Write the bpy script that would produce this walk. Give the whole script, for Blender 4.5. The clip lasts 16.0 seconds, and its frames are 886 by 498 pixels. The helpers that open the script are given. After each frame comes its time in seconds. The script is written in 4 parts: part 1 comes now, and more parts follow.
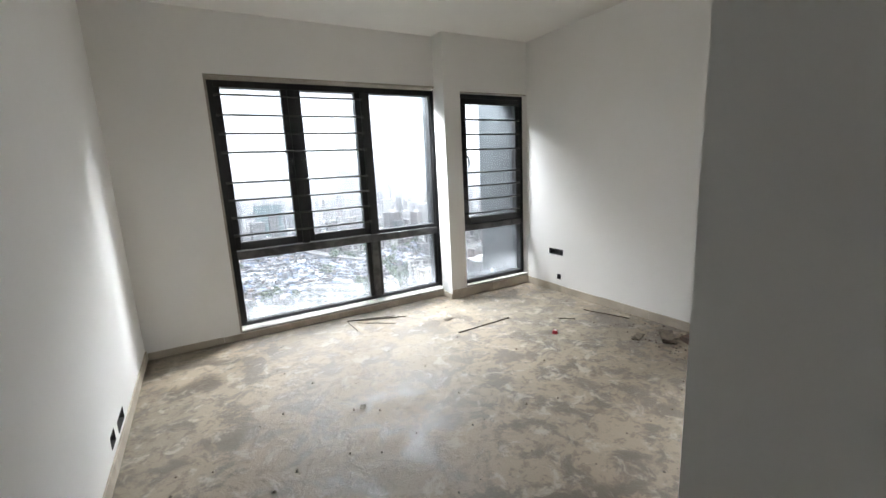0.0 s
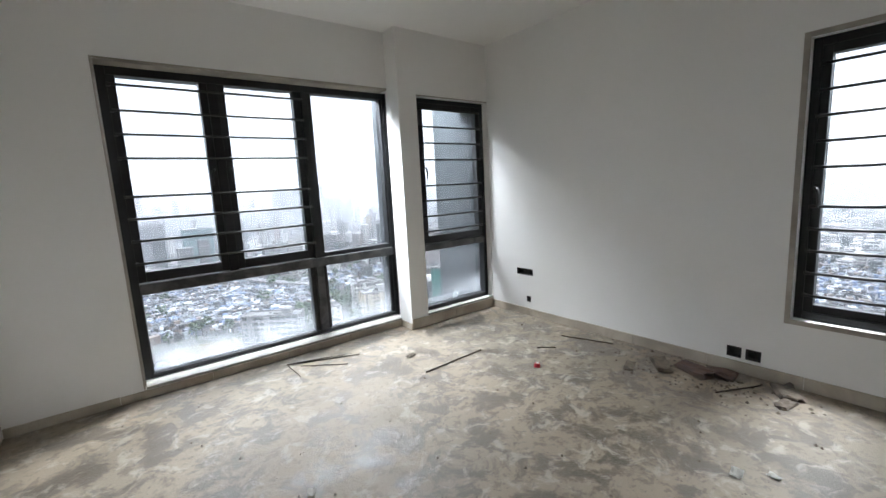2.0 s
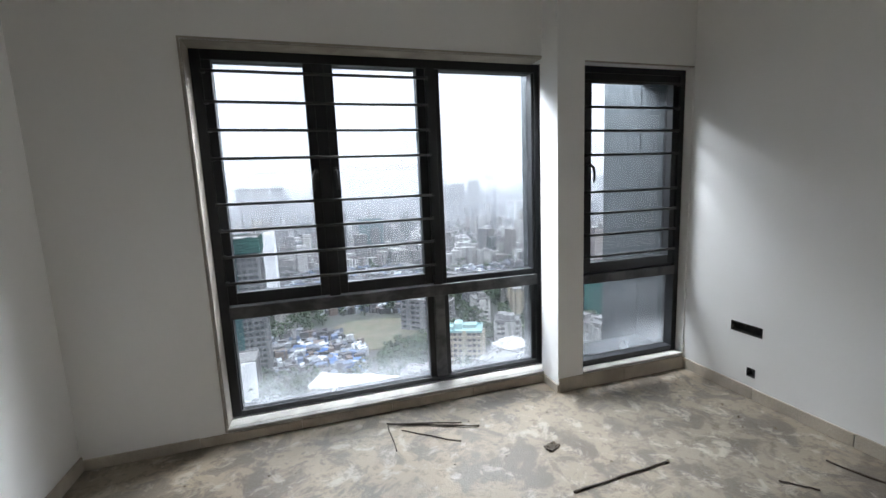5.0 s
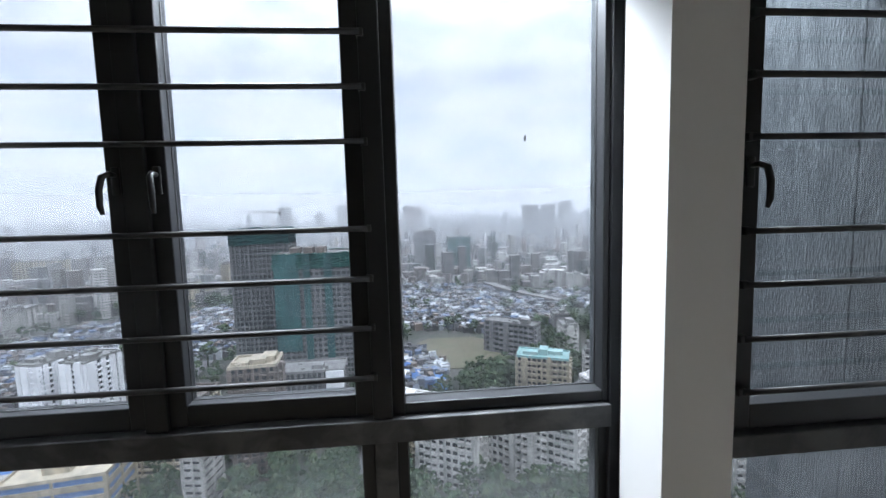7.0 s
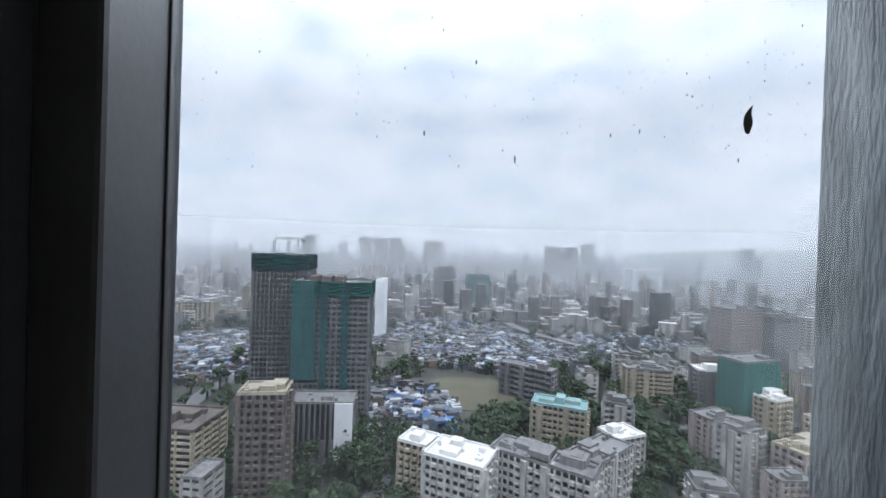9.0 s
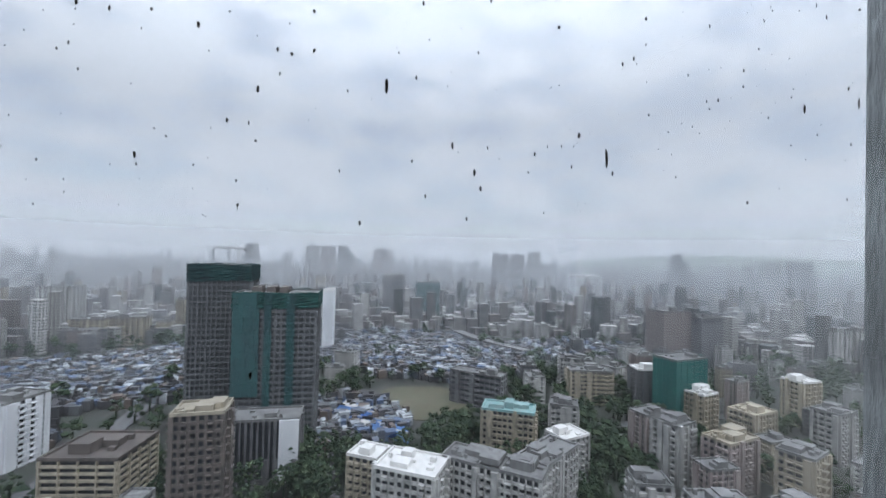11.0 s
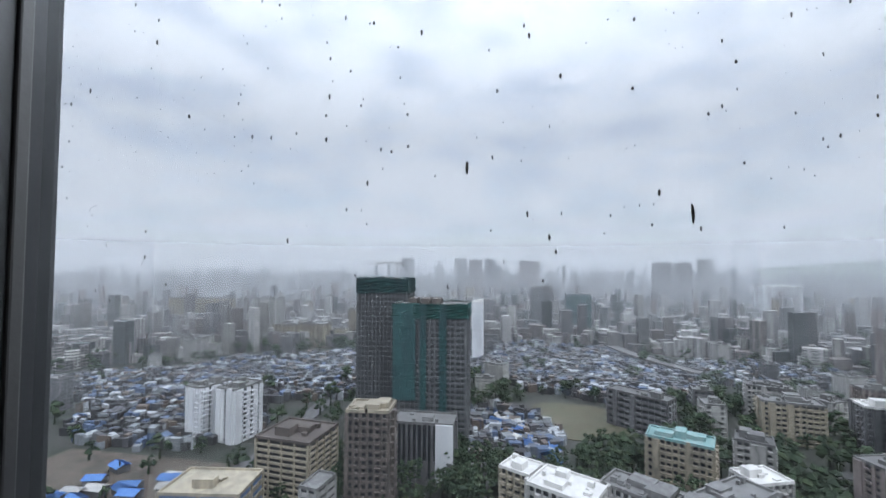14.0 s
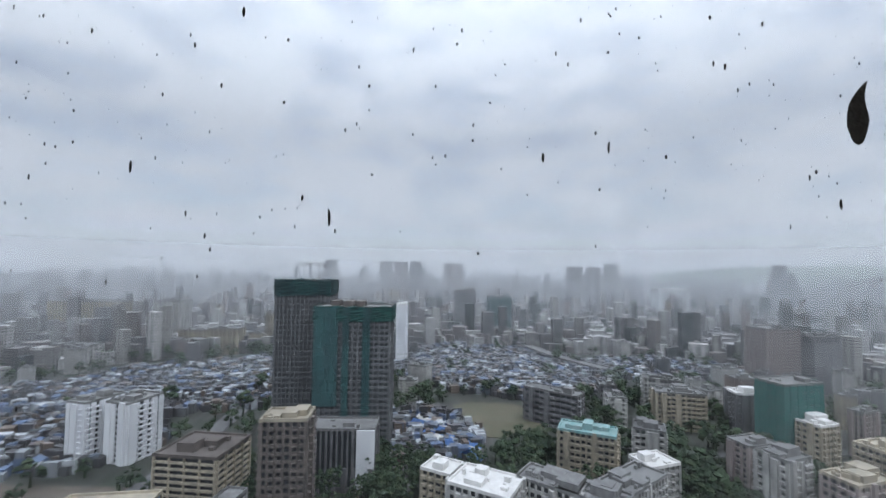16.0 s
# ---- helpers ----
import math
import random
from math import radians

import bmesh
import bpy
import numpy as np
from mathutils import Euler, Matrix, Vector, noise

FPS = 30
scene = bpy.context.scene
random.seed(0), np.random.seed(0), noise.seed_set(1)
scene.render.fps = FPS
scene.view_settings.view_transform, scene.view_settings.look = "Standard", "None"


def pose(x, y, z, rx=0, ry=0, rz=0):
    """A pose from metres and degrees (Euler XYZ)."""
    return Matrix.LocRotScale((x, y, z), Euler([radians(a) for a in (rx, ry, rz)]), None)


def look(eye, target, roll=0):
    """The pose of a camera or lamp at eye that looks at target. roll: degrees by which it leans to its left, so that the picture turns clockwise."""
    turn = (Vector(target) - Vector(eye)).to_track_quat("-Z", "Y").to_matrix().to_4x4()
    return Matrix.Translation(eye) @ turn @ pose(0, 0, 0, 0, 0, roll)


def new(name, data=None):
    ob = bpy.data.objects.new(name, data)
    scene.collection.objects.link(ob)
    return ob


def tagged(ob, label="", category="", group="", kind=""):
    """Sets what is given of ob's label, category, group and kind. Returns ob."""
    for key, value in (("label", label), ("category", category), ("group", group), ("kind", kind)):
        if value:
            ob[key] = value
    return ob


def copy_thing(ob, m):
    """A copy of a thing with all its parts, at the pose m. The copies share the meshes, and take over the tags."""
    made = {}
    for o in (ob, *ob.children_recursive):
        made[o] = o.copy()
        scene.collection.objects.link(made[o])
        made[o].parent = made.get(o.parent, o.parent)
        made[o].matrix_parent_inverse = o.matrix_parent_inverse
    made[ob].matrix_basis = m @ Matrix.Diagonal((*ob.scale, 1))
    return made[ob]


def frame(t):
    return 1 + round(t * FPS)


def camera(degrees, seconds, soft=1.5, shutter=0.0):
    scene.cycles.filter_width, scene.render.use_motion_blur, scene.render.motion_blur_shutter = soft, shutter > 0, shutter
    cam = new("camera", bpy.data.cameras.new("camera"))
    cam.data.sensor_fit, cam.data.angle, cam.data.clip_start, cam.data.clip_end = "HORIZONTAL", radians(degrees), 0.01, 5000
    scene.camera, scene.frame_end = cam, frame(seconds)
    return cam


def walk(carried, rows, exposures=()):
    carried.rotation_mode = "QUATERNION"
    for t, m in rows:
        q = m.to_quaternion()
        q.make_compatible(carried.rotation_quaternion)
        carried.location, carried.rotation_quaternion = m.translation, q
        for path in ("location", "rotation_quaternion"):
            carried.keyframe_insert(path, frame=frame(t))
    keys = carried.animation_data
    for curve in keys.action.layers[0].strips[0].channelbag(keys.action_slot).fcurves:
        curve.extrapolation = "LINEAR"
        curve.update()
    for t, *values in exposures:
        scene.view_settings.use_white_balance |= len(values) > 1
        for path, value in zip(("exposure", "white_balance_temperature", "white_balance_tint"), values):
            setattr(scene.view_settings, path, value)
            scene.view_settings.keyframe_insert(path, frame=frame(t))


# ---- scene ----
cam = camera(93.0, 16.0)
# seconds, x, y, z, yaw, pitch, roll
PATH = [
    (0, -2.513, -4.165, 1.576, -30.129, -11.099, 2.749),
    (0.5, -2.587, -4.138, 1.635, -24.806, -11.595, 3.330),
    (1, -2.601, -3.960, 1.601, -24.530, -11.281, 2.955),
    (1.5, -2.581, -3.729, 1.597, -30.404, -10.346, 2.236),
    (2, -2.336, -3.566, 1.489, -37.968, -8.668, 2.923),
    (2.5, -2.336, -3.287, 1.481, -47.973, -8.580, 3.510),
    (3, -2.403, -3.302, 1.489, -43.091, -9.553, 3.848),
    (3.5, -2.390, -3.292, 1.587, -33.083, -10.291, 3.186),
    (5.8, -1.172, -1.978, 1.560, -12.444, -8.000, 2.690),
    (6, -1.067, -1.830, 1.580, -11.026, -8.000, 2.800),
    (6.5, -0.861, -1.457, 1.567, -8.482, -6.130, 2.341),
    (7, -0.735, -1.047, 1.572, -5.200, -5.289, 1.500),
    (7.5, -0.584, -0.661, 1.588, -1.743, -5.068, 0.792),
    (8, -0.535, -0.314, 1.607, -0.914, -4.488, -0.282),
    (8.5, -0.549, -0.049, 1.675, -1.539, -1.500, -1.264),
    (11, -0.562, 0.339, 1.749, -9.133, 0.893, -1.437),
    (11.5, -0.551, 0.343, 1.749, -12.977, 1.064, -0.966),
    (12, -0.556, 0.339, 1.749, -14.585, 1.112, -0.482),
    (12.5, -0.591, 0.323, 1.755, -12.482, 1.474, 0.073),
    (13, -0.625, 0.319, 1.765, -6.464, 1.981, 0.132),
    (13.5, -0.616, 0.321, 1.768, 2.761, 2.218, -0.138),
    (14, -0.541, 0.321, 1.766, 10.550, 2.231, -0.119),
    (14.5, -0.487, 0.283, 1.762, 16.331, 2.044, 0.810),
    (15, -0.458, 0.272, 1.759, 17.091, 2.072, 1.202),
    (15.5, -0.440, 0.278, 1.761, 11.240, 2.412, 0.456),
    (16, -0.443, 0.317, 1.765, 0.428, 2.634, -0.748),
]
walk(cam, [(t, pose(x, y, z, 90 + pitch, roll, yaw)) for t, x, y, z, yaw, pitch, roll in PATH],
     exposures=[(0.0, 2.5, 6500, 10), (1.0, 2.35, 6450, 10), (2.5, 2.15, 6200, 10), (3.7, 2.05, 6250, 10), (5.8, 1.55, 6150, 10), (7.0, 1.3, 6050, 10), (8.0, 1.05, 6050, 10), (8.5, 1.12, 6100, 10), (11.0, 0.74, 6150, 10), (15.4, 0.84, 6150, 10), (16.0, 0.64, 6150, 10)])

# ---- daylight: bright overcast sky, soft sun behind cloud ----
SUN_EL, SUN_ROT = radians(57), radians(141)
world = bpy.data.worlds.new("overcast_sky")
scene.world = world
world.use_nodes = True
wn, wl = world.node_tree.nodes, world.node_tree.links
wn.clear()
w_out = wn.new("ShaderNodeOutputWorld")
w_bg = wn.new("ShaderNodeBackground")
w_sky = wn.new("ShaderNodeTexSky")
w_sky.sky_type, w_sky.sun_disc, w_sky.sun_elevation, w_sky.sun_rotation = "NISHITA", False, SUN_EL, SUN_ROT
w_sky.dust_density, w_sky.air_density = 0.8, 1.0
w_co = wn.new("ShaderNodeTexCoord")
w_map = wn.new("ShaderNodeMapping")
w_map.inputs["Scale"].default_value = (1.0, 1.0, 2.6)
w_noise = wn.new("ShaderNodeTexNoise")
w_noise.inputs["Scale"].default_value, w_noise.inputs["Detail"].default_value = 5.6, 10.0
w_noise.inputs["Roughness"].default_value, w_noise.inputs["Distortion"].default_value = 0.60, 0.12
w_ramp = wn.new("ShaderNodeMapRange")
w_ramp.inputs["From Min"].default_value, w_ramp.inputs["From Max"].default_value = 0.34, 0.56
w_ramp.inputs["To Min"].default_value, w_ramp.inputs["To Max"].default_value = 0.66, 1.0
w_scale = wn.new("ShaderNodeVectorMath")
w_scale.operation = "SCALE"
w_scale.inputs["Scale"].default_value = 0.125
w_mix = wn.new("ShaderNodeMix")
w_mix.data_type = "RGBA"
w_mix.inputs["B"].default_value = (0.855, 0.895, 0.965, 1)
wl.new(w_co.outputs["Generated"], w_map.inputs["Vector"])
wl.new(w_map.outputs["Vector"], w_noise.inputs["Vector"])
wl.new(w_noise.outputs["Fac"], w_ramp.inputs["Value"])
wl.new(w_sky.outputs["Color"], w_scale.inputs[0])
wl.new(w_scale.outputs[0], w_mix.inputs["A"])
wl.new(w_ramp.outputs["Result"], w_mix.inputs["Factor"])
wl.new(w_mix.outputs["Result"], w_bg.inputs["Color"])
wl.new(w_bg.outputs["Background"], w_out.inputs["Surface"])
# an overcast sky is about three times as bright overhead as at the horizon
w_sep = wn.new("ShaderNodeSeparateXYZ")
wl.new(w_co.outputs["Generated"], w_sep.inputs["Vector"])
w_up = wn.new("ShaderNodeMapRange")
w_up.inputs["From Min"].default_value, w_up.inputs["From Max"].default_value = 0.30, 1.0
w_up.inputs["To Min"].default_value, w_up.inputs["To Max"].default_value = 1.0, 3.0
wl.new(w_sep.outputs["Z"], w_up.inputs["Value"])
wl.new(w_up.outputs["Result"], w_bg.inputs["Strength"])
# sheets imitating haze: radius, opacity, height where they fade out
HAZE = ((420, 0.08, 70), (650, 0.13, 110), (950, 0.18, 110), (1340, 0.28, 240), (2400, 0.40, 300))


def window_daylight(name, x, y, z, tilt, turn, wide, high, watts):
    """An added area lamp, out of view outside and above a window, that brightens the room on top of the sky's own
    light.
    """
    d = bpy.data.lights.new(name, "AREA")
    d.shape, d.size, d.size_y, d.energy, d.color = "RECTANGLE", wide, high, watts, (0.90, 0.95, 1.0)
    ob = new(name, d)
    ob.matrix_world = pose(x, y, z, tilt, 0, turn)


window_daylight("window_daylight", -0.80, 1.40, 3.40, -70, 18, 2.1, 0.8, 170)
window_daylight("window_daylight", 0.68, 1.05, 3.35, -68, 0, 0.8, 0.8, 75)
window_daylight("window_daylight", 2.05, -3.08, 3.12, -68, -90, 0.5, 0.8, 95)
# drips on the glass: x, z, width, height, bend
MARKS = ((-0.293, 1.824, 0.0085, 0.024, 0.004), (-0.486, 1.783, 0.0011, 0.0068, -0.0005), (-0.560, 1.801, 0.0012, 0.0048, 0.0), (-0.384, 1.810, 0.0010, 0.0045, 0.0003),
         (-0.408, 1.806, 0.0011, 0.0035, 0.0), (-0.300, 1.790, 0.0012, 0.004, 0.0), (-0.52, 1.86, 0.0013, 0.004, 0.0), (-0.44, 1.93, 0.0016, 0.003, 0.0))

sun_data = bpy.data.lights.new("sun", "SUN")
sun_data.energy, sun_data.angle, sun_data.color = 1.0, radians(50), (1.0, 0.97, 0.92)
sun = new("sun", sun_data)
sun.matrix_world = look((40, -50, 100), (0, 0, 0))


# ---- materials ----
def mat(name, base, other=None, rough=0.6, scale=6.0, fine=60.0, bump=0.1, metal=0.0, mix=(0.4, 0.62), rough_var=0.1, per_object=0.0,
        stretch=(1, 1, 1), detail=6.0, spec=0.5):
    """A two-scale procedural surface: broad patches between base and other, fine grain in the relief and gloss."""
    m = bpy.data.materials.new(name)
    m.use_nodes = True
    n, l = m.node_tree.nodes, m.node_tree.links
    b = n["Principled BSDF"]
    other = other or tuple(c * 0.85 for c in base)
    co = n.new("ShaderNodeTexCoord")
    mp = n.new("ShaderNodeMapping")
    mp.inputs["Scale"].default_value = stretch
    l.new(co.outputs["Object"], mp.inputs["Vector"])
    big = n.new("ShaderNodeTexNoise")
    big.inputs["Scale"].default_value, big.inputs["Detail"].default_value, big.inputs["Distortion"].default_value = scale, detail, 0.6
    small = n.new("ShaderNodeTexNoise")
    small.inputs["Scale"].default_value, small.inputs["Detail"].default_value = fine, 4.0
    l.new(mp.outputs["Vector"], big.inputs["Vector"])
    l.new(mp.outputs["Vector"], small.inputs["Vector"])
    rg = n.new("ShaderNodeMapRange")
    rg.inputs["From Min"].default_value, rg.inputs["From Max"].default_value = mix
    l.new(big.outputs["Fac"], rg.inputs["Value"])
    mx = n.new("ShaderNodeMix")
    mx.data_type = "RGBA"
    mx.inputs["A"].default_value, mx.inputs["B"].default_value = (*base, 1), (*other, 1)
    l.new(rg.outputs["Result"], mx.inputs["Factor"])
    colour = mx.outputs["Result"]
    if per_object:
        oi = n.new("ShaderNodeObjectInfo")
        hs = n.new("ShaderNodeHueSaturation")
        vr = n.new("ShaderNodeMapRange")
        vr.inputs["To Min"].default_value, vr.inputs["To Max"].default_value = 1 - per_object, 1 + per_object
        l.new(oi.outputs["Random"], vr.inputs["Value"])
        l.new(vr.outputs["Result"], hs.inputs["Value"])
        l.new(colour, hs.inputs["Color"])
        colour = hs.outputs["Color"]
    l.new(colour, b.inputs["Base Color"])
    rr = n.new("ShaderNodeMapRange")
    rr.inputs["To Min"].default_value, rr.inputs["To Max"].default_value = max(0.03, rough - rough_var), min(1, rough + rough_var)
    l.new(small.outputs["Fac"], rr.inputs["Value"])
    l.new(rr.outputs["Result"], b.inputs["Roughness"])
    b.inputs["Metallic"].default_value = metal
    b.inputs["Specular IOR Level"].default_value = spec
    if bump:
        bp = n.new("ShaderNodeBump")
        bp.inputs["Strength"].default_value, bp.inputs["Distance"].default_value = bump, 0.01
        l.new(small.outputs["Fac"], bp.inputs["Height"])
        l.new(bp.outputs["Normal"], b.inputs["Normal"])
    return m


PLASTER = mat("wall_putty", (0.87, 0.86, 0.835), (0.84, 0.83, 0.80), 0.75, 1.1, 38.0, 0.04, mix=(0.35, 0.7))
CEIL = mat("ceiling_putty", (0.87, 0.86, 0.83), (0.83, 0.82, 0.79), 0.8, 1.4, 40.0, 0.04, mix=(0.35, 0.7))
CEMENT = mat("raw_cement", (0.42, 0.38, 0.32), (0.30, 0.27, 0.23), 0.85, 5.0, 70.0, 0.5, mix=(0.35, 0.65))
SKIRT = mat("skirting_screed", (0.52, 0.46, 0.37), (0.36, 0.31, 0.25), 0.7, 4.0, 60.0, 0.4, mix=(0.35, 0.68))
SILL = mat("sill_mortar", (0.46, 0.44, 0.40), (0.33, 0.31, 0.28), 0.8, 7.0, 80.0, 0.5, mix=(0.35, 0.65))
ALU = mat("dark_aluminium", (0.017, 0.018, 0.020), (0.026, 0.027, 0.029), 0.42, 3.0, 120.0, 0.03, metal=0.25, rough_var=0.08)
ALU_DUSTY = mat("dusty_aluminium", (0.10, 0.10, 0.10), (0.045, 0.045, 0.048), 0.55, 8.0, 90.0, 0.08, metal=0.2, mix=(0.4, 0.6))
BAR = mat("grille_paint", (0.035, 0.035, 0.037), (0.055, 0.053, 0.05), 0.45, 12.0, 90.0, 0.05, metal=0.3)
RUBBER = mat("gasket_rubber", (0.012, 0.012, 0.013), (0.02, 0.02, 0.02), 0.6, 10.0, 90.0, 0.05)
HANDLE = mat("black_handle", (0.012, 0.012, 0.013), (0.02, 0.02, 0.02), 0.35, 20.0, 90.0, 0.02)
BOXDARK = mat("switch_box", (0.03, 0.03, 0.03), (0.06, 0.055, 0.05), 0.7, 20.0, 90.0, 0.2)
# outer concrete, coloured darker than real to offset the added window lamps
FIN = mat("darkened_concrete", (0.030, 0.036, 0.040), (0.085, 0.095, 0.10), 0.85, 13.0, 60.0, 0.9, mix=(0.36, 0.66), stretch=(2, 2, 0.45))
STICK = mat("wood_stick", (0.10, 0.075, 0.055), (0.05, 0.04, 0.03), 0.8, 20.0, 80.0, 0.3)
RUBBLE = mat("broken_mortar", (0.22, 0.18, 0.14), (0.12, 0.10, 0.08), 0.9, 14.0, 60.0, 0.6)
BRICK = mat("broken_brick", (0.17, 0.105, 0.08), (0.12, 0.09, 0.075), 0.9, 14.0, 60.0, 0.6)
REDCAP = mat("red_plastic", (0.55, 0.04, 0.06), (0.45, 0.04, 0.05), 0.4, 10.0, 60.0, 0.0)
PAPER = mat("scrap_paper", (0.62, 0.60, 0.55), (0.45, 0.43, 0.38), 0.8, 16.0, 60.0, 0.2)
DIRT = mat("dried_mud", (0.03, 0.027, 0.022), (0.05, 0.045, 0.04), 0.9, 200.0, 600.0, 0.2)


def floor_material():
    """Power-trowelled cement screed: pale laitance, swirled grey damp patches, scuffs and a patchy sheen."""
    m = bpy.data.materials.new("cement_screed")
    m.use_nodes = True
    n, l = m.node_tree.nodes, m.node_tree.links
    b = n["Principled BSDF"]
    co = n.new("ShaderNodeTexCoord")

    def noise_tex(scale, detail, dist, rough=0.55):
        t = n.new("ShaderNodeTexNoise")
        for k, v in (("Scale", scale), ("Detail", detail), ("Distortion", dist), ("Roughness", rough)):
            t.inputs[k].default_value = v
        l.new(co.outputs["Object"], t.inputs["Vector"])
        return t.outputs["Fac"]

    def ramp(value, lo, hi, a=0.0, z=1.0):
        r = n.new("ShaderNodeMapRange")
        r.interpolation_type = "SMOOTHSTEP"
        for k, v in (("From Min", lo), ("From Max", hi), ("To Min", a), ("To Max", z)):
            r.inputs[k].default_value = v
        l.new(value, r.inputs["Value"])
        return r.outputs["Result"]

    def blend(fac, a, z):
        x = n.new("ShaderNodeMix")
        x.data_type = "RGBA"
        for slot, v in (("A", a), ("B", z)):
            if isinstance(v, tuple):
                x.inputs[slot].default_value = (*v, 1)
            else:
                l.new(v, x.inputs[slot])
        l.new(fac, x.inputs["Factor"])
        return x.outputs["Result"]

    broad = noise_tex(0.7, 3, 0.3)
    swirl = noise_tex(4.2, 8, 0.55, 0.66)
    flake = noise_tex(7.0, 8, 0.6, 0.70)
    grain = noise_tex(90, 4, 0)
    c = blend(ramp(broad, 0.35, 0.65), (0.325, 0.262, 0.190), (0.255, 0.218, 0.165))
    c = blend(ramp(swirl, 0.46, 0.58, 0.0, 0.80), c, (0.120, 0.100, 0.079))
    c = blend(ramp(flake, 0.53, 0.63, 0.0, 0.55), c, (0.46, 0.405, 0.33))
    c = blend(ramp(noise_tex(13, 9, 0.3, 0.72), 0.51, 0.60, 0.0, 0.55), c, (0.135, 0.110, 0.085))
    c = blend(ramp(noise_tex(26, 3, 0.4), 0.62, 0.72, 0.0, 0.5), c, (0.15, 0.13, 0.11))
    l.new(c, b.inputs["Base Color"])
    l.new(ramp(swirl, 0.42, 0.62, 0.62, 0.34), b.inputs["Roughness"])
    bp = n.new("ShaderNodeBump")
    bp.inputs["Strength"].default_value, bp.inputs["Distance"].default_value = 0.35, 0.006
    add = n.new("ShaderNodeMath")
    add.operation = "ADD"
    l.new(ramp(flake, 0.4, 0.7, 0, 1.0), add.inputs[0])
    l.new(grain, add.inputs[1])
    l.new(add.outputs[0], bp.inputs["Height"])
    l.new(bp.outputs["Normal"], b.inputs["Normal"])
    return m


def glass_material(film=0.05, low_film=0.35):
    """Float glass given a grey tint that dims the bright outdoors, with a thin film of dust that thickens towards the
    bottom of the pane.
    """
    m = bpy.data.materials.new("dusty_glass")
    m.use_nodes = True
    n, l = m.node_tree.nodes, m.node_tree.links
    n.clear()
    out = n.new("ShaderNodeOutputMaterial")
    clear = n.new("ShaderNodeBsdfTransparent")
    clear.inputs["Color"].default_value = (0.655, 0.664, 0.670, 1)
    shine = n.new("ShaderNodeBsdfGlossy")
    shine.inputs["Roughness"].default_value = 0.02
    facing = n.new("ShaderNodeLayerWeight")
    facing.inputs["Blend"].default_value = 0.25
    gain = n.new("ShaderNodeMapRange")
    gain.inputs["To Min"].default_value, gain.inputs["To Max"].default_value = 0.012, 0.09
    l.new(facing.outputs["Facing"], gain.inputs["Value"])
    one = n.new("ShaderNodeMixShader")
    l.new(gain.outputs["Result"], one.inputs["Fac"])
    l.new(clear.outputs["BSDF"], one.inputs[1])
    l.new(shine.outputs["BSDF"], one.inputs[2])
    dust = n.new("ShaderNodeBsdfTranslucent")
    dust.inputs["Color"].default_value = (0.8, 0.82, 0.84, 1)
    co = n.new("ShaderNodeTexCoord")
    ns = n.new("ShaderNodeTexNoise")
    ns.inputs["Scale"].default_value, ns.inputs["Detail"].default_value = 5.0, 6.0
    l.new(co.outputs["Object"], ns.inputs["Vector"])
    sep = n.new("ShaderNodeSeparateXYZ")
    l.new(co.outputs["Generated"], sep.inputs["Vector"])
    gr = n.new("ShaderNodeMapRange")
    gr.interpolation_type = "SMOOTHSTEP"
    for k, v in (("From Min", 0.0), ("From Max", 0.5), ("To Min", low_film), ("To Max", film)):
        gr.inputs[k].default_value = v
    l.new(sep.outputs["Z"], gr.inputs["Value"])
    mul = n.new("ShaderNodeMath")
    mul.operation = "MULTIPLY"
    l.new(gr.outputs["Result"], mul.inputs[0])
    nr = n.new("ShaderNodeMapRange")
    nr.inputs["From Min"].default_value, nr.inputs["From Max"].default_value = 0.3, 0.7
    nr.inputs["To Min"].default_value, nr.inputs["To Max"].default_value = 0.5, 1.5
    l.new(ns.outputs["Fac"], nr.inputs["Value"])
    l.new(nr.outputs["Result"], mul.inputs[1])
    two = n.new("ShaderNodeMixShader")
    l.new(mul.outputs[0], two.inputs["Fac"])
    l.new(one.outputs["Shader"], two.inputs[1])
    l.new(dust.outputs["BSDF"], two.inputs[2])
    l.new(two.outputs["Shader"], out.inputs["Surface"])
    return m


FLOOR = floor_material()
GLASS = glass_material(0.002, 0.010)
GLASS_DUSTY = glass_material(0.03, 0.17)


# ---- mesh helpers ----
def box(bm, x0, x1, y0, y1, z0, z1, bevel=0.0):
    vs = [bm.verts.new((x, y, z)) for x in (x0, x1) for y in (y0, y1) for z in (z0, z1)]
    fs = [bm.faces.new([vs[i] for i in q]) for q in ((0, 1, 3, 2), (4, 6, 7, 5), (0, 4, 5, 1), (2, 3, 7, 6), (0, 2, 6, 4), (1, 5, 7, 3))]
    if bevel:
        edges = list({e for f in fs for e in f.edges})
        bmesh.ops.bevel(bm, geom=edges, offset=bevel, segments=2, affect="EDGES", profile=0.5)
    return bm


def mesh_of(name, bm, material, smooth=False):
    bmesh.ops.recalc_face_normals(bm, faces=bm.faces)
    me = bpy.data.meshes.new(name)
    bm.to_mesh(me)
    bm.free()
    if smooth:
        me.polygons.foreach_set("use_smooth", [True] * len(me.polygons))
    me.materials.append(material)
    return me


def thing(name, label, category, at=(0, 0, 0), group="", kind=""):
    ob = new(name)
    ob.location = at
    return tagged(ob, label, category, group, kind)


def part(name, bm, material, parent, label="", smooth=False):
    ob = new(name, mesh_of(name, bm, material, smooth))
    ob.parent = parent
    return tagged(ob, label) if label else ob


def solid(name, bm, material, label="", category="", kind="", smooth=False):
    return tagged(new(name, mesh_of(name, bm, material, smooth)), label, category, "", kind)


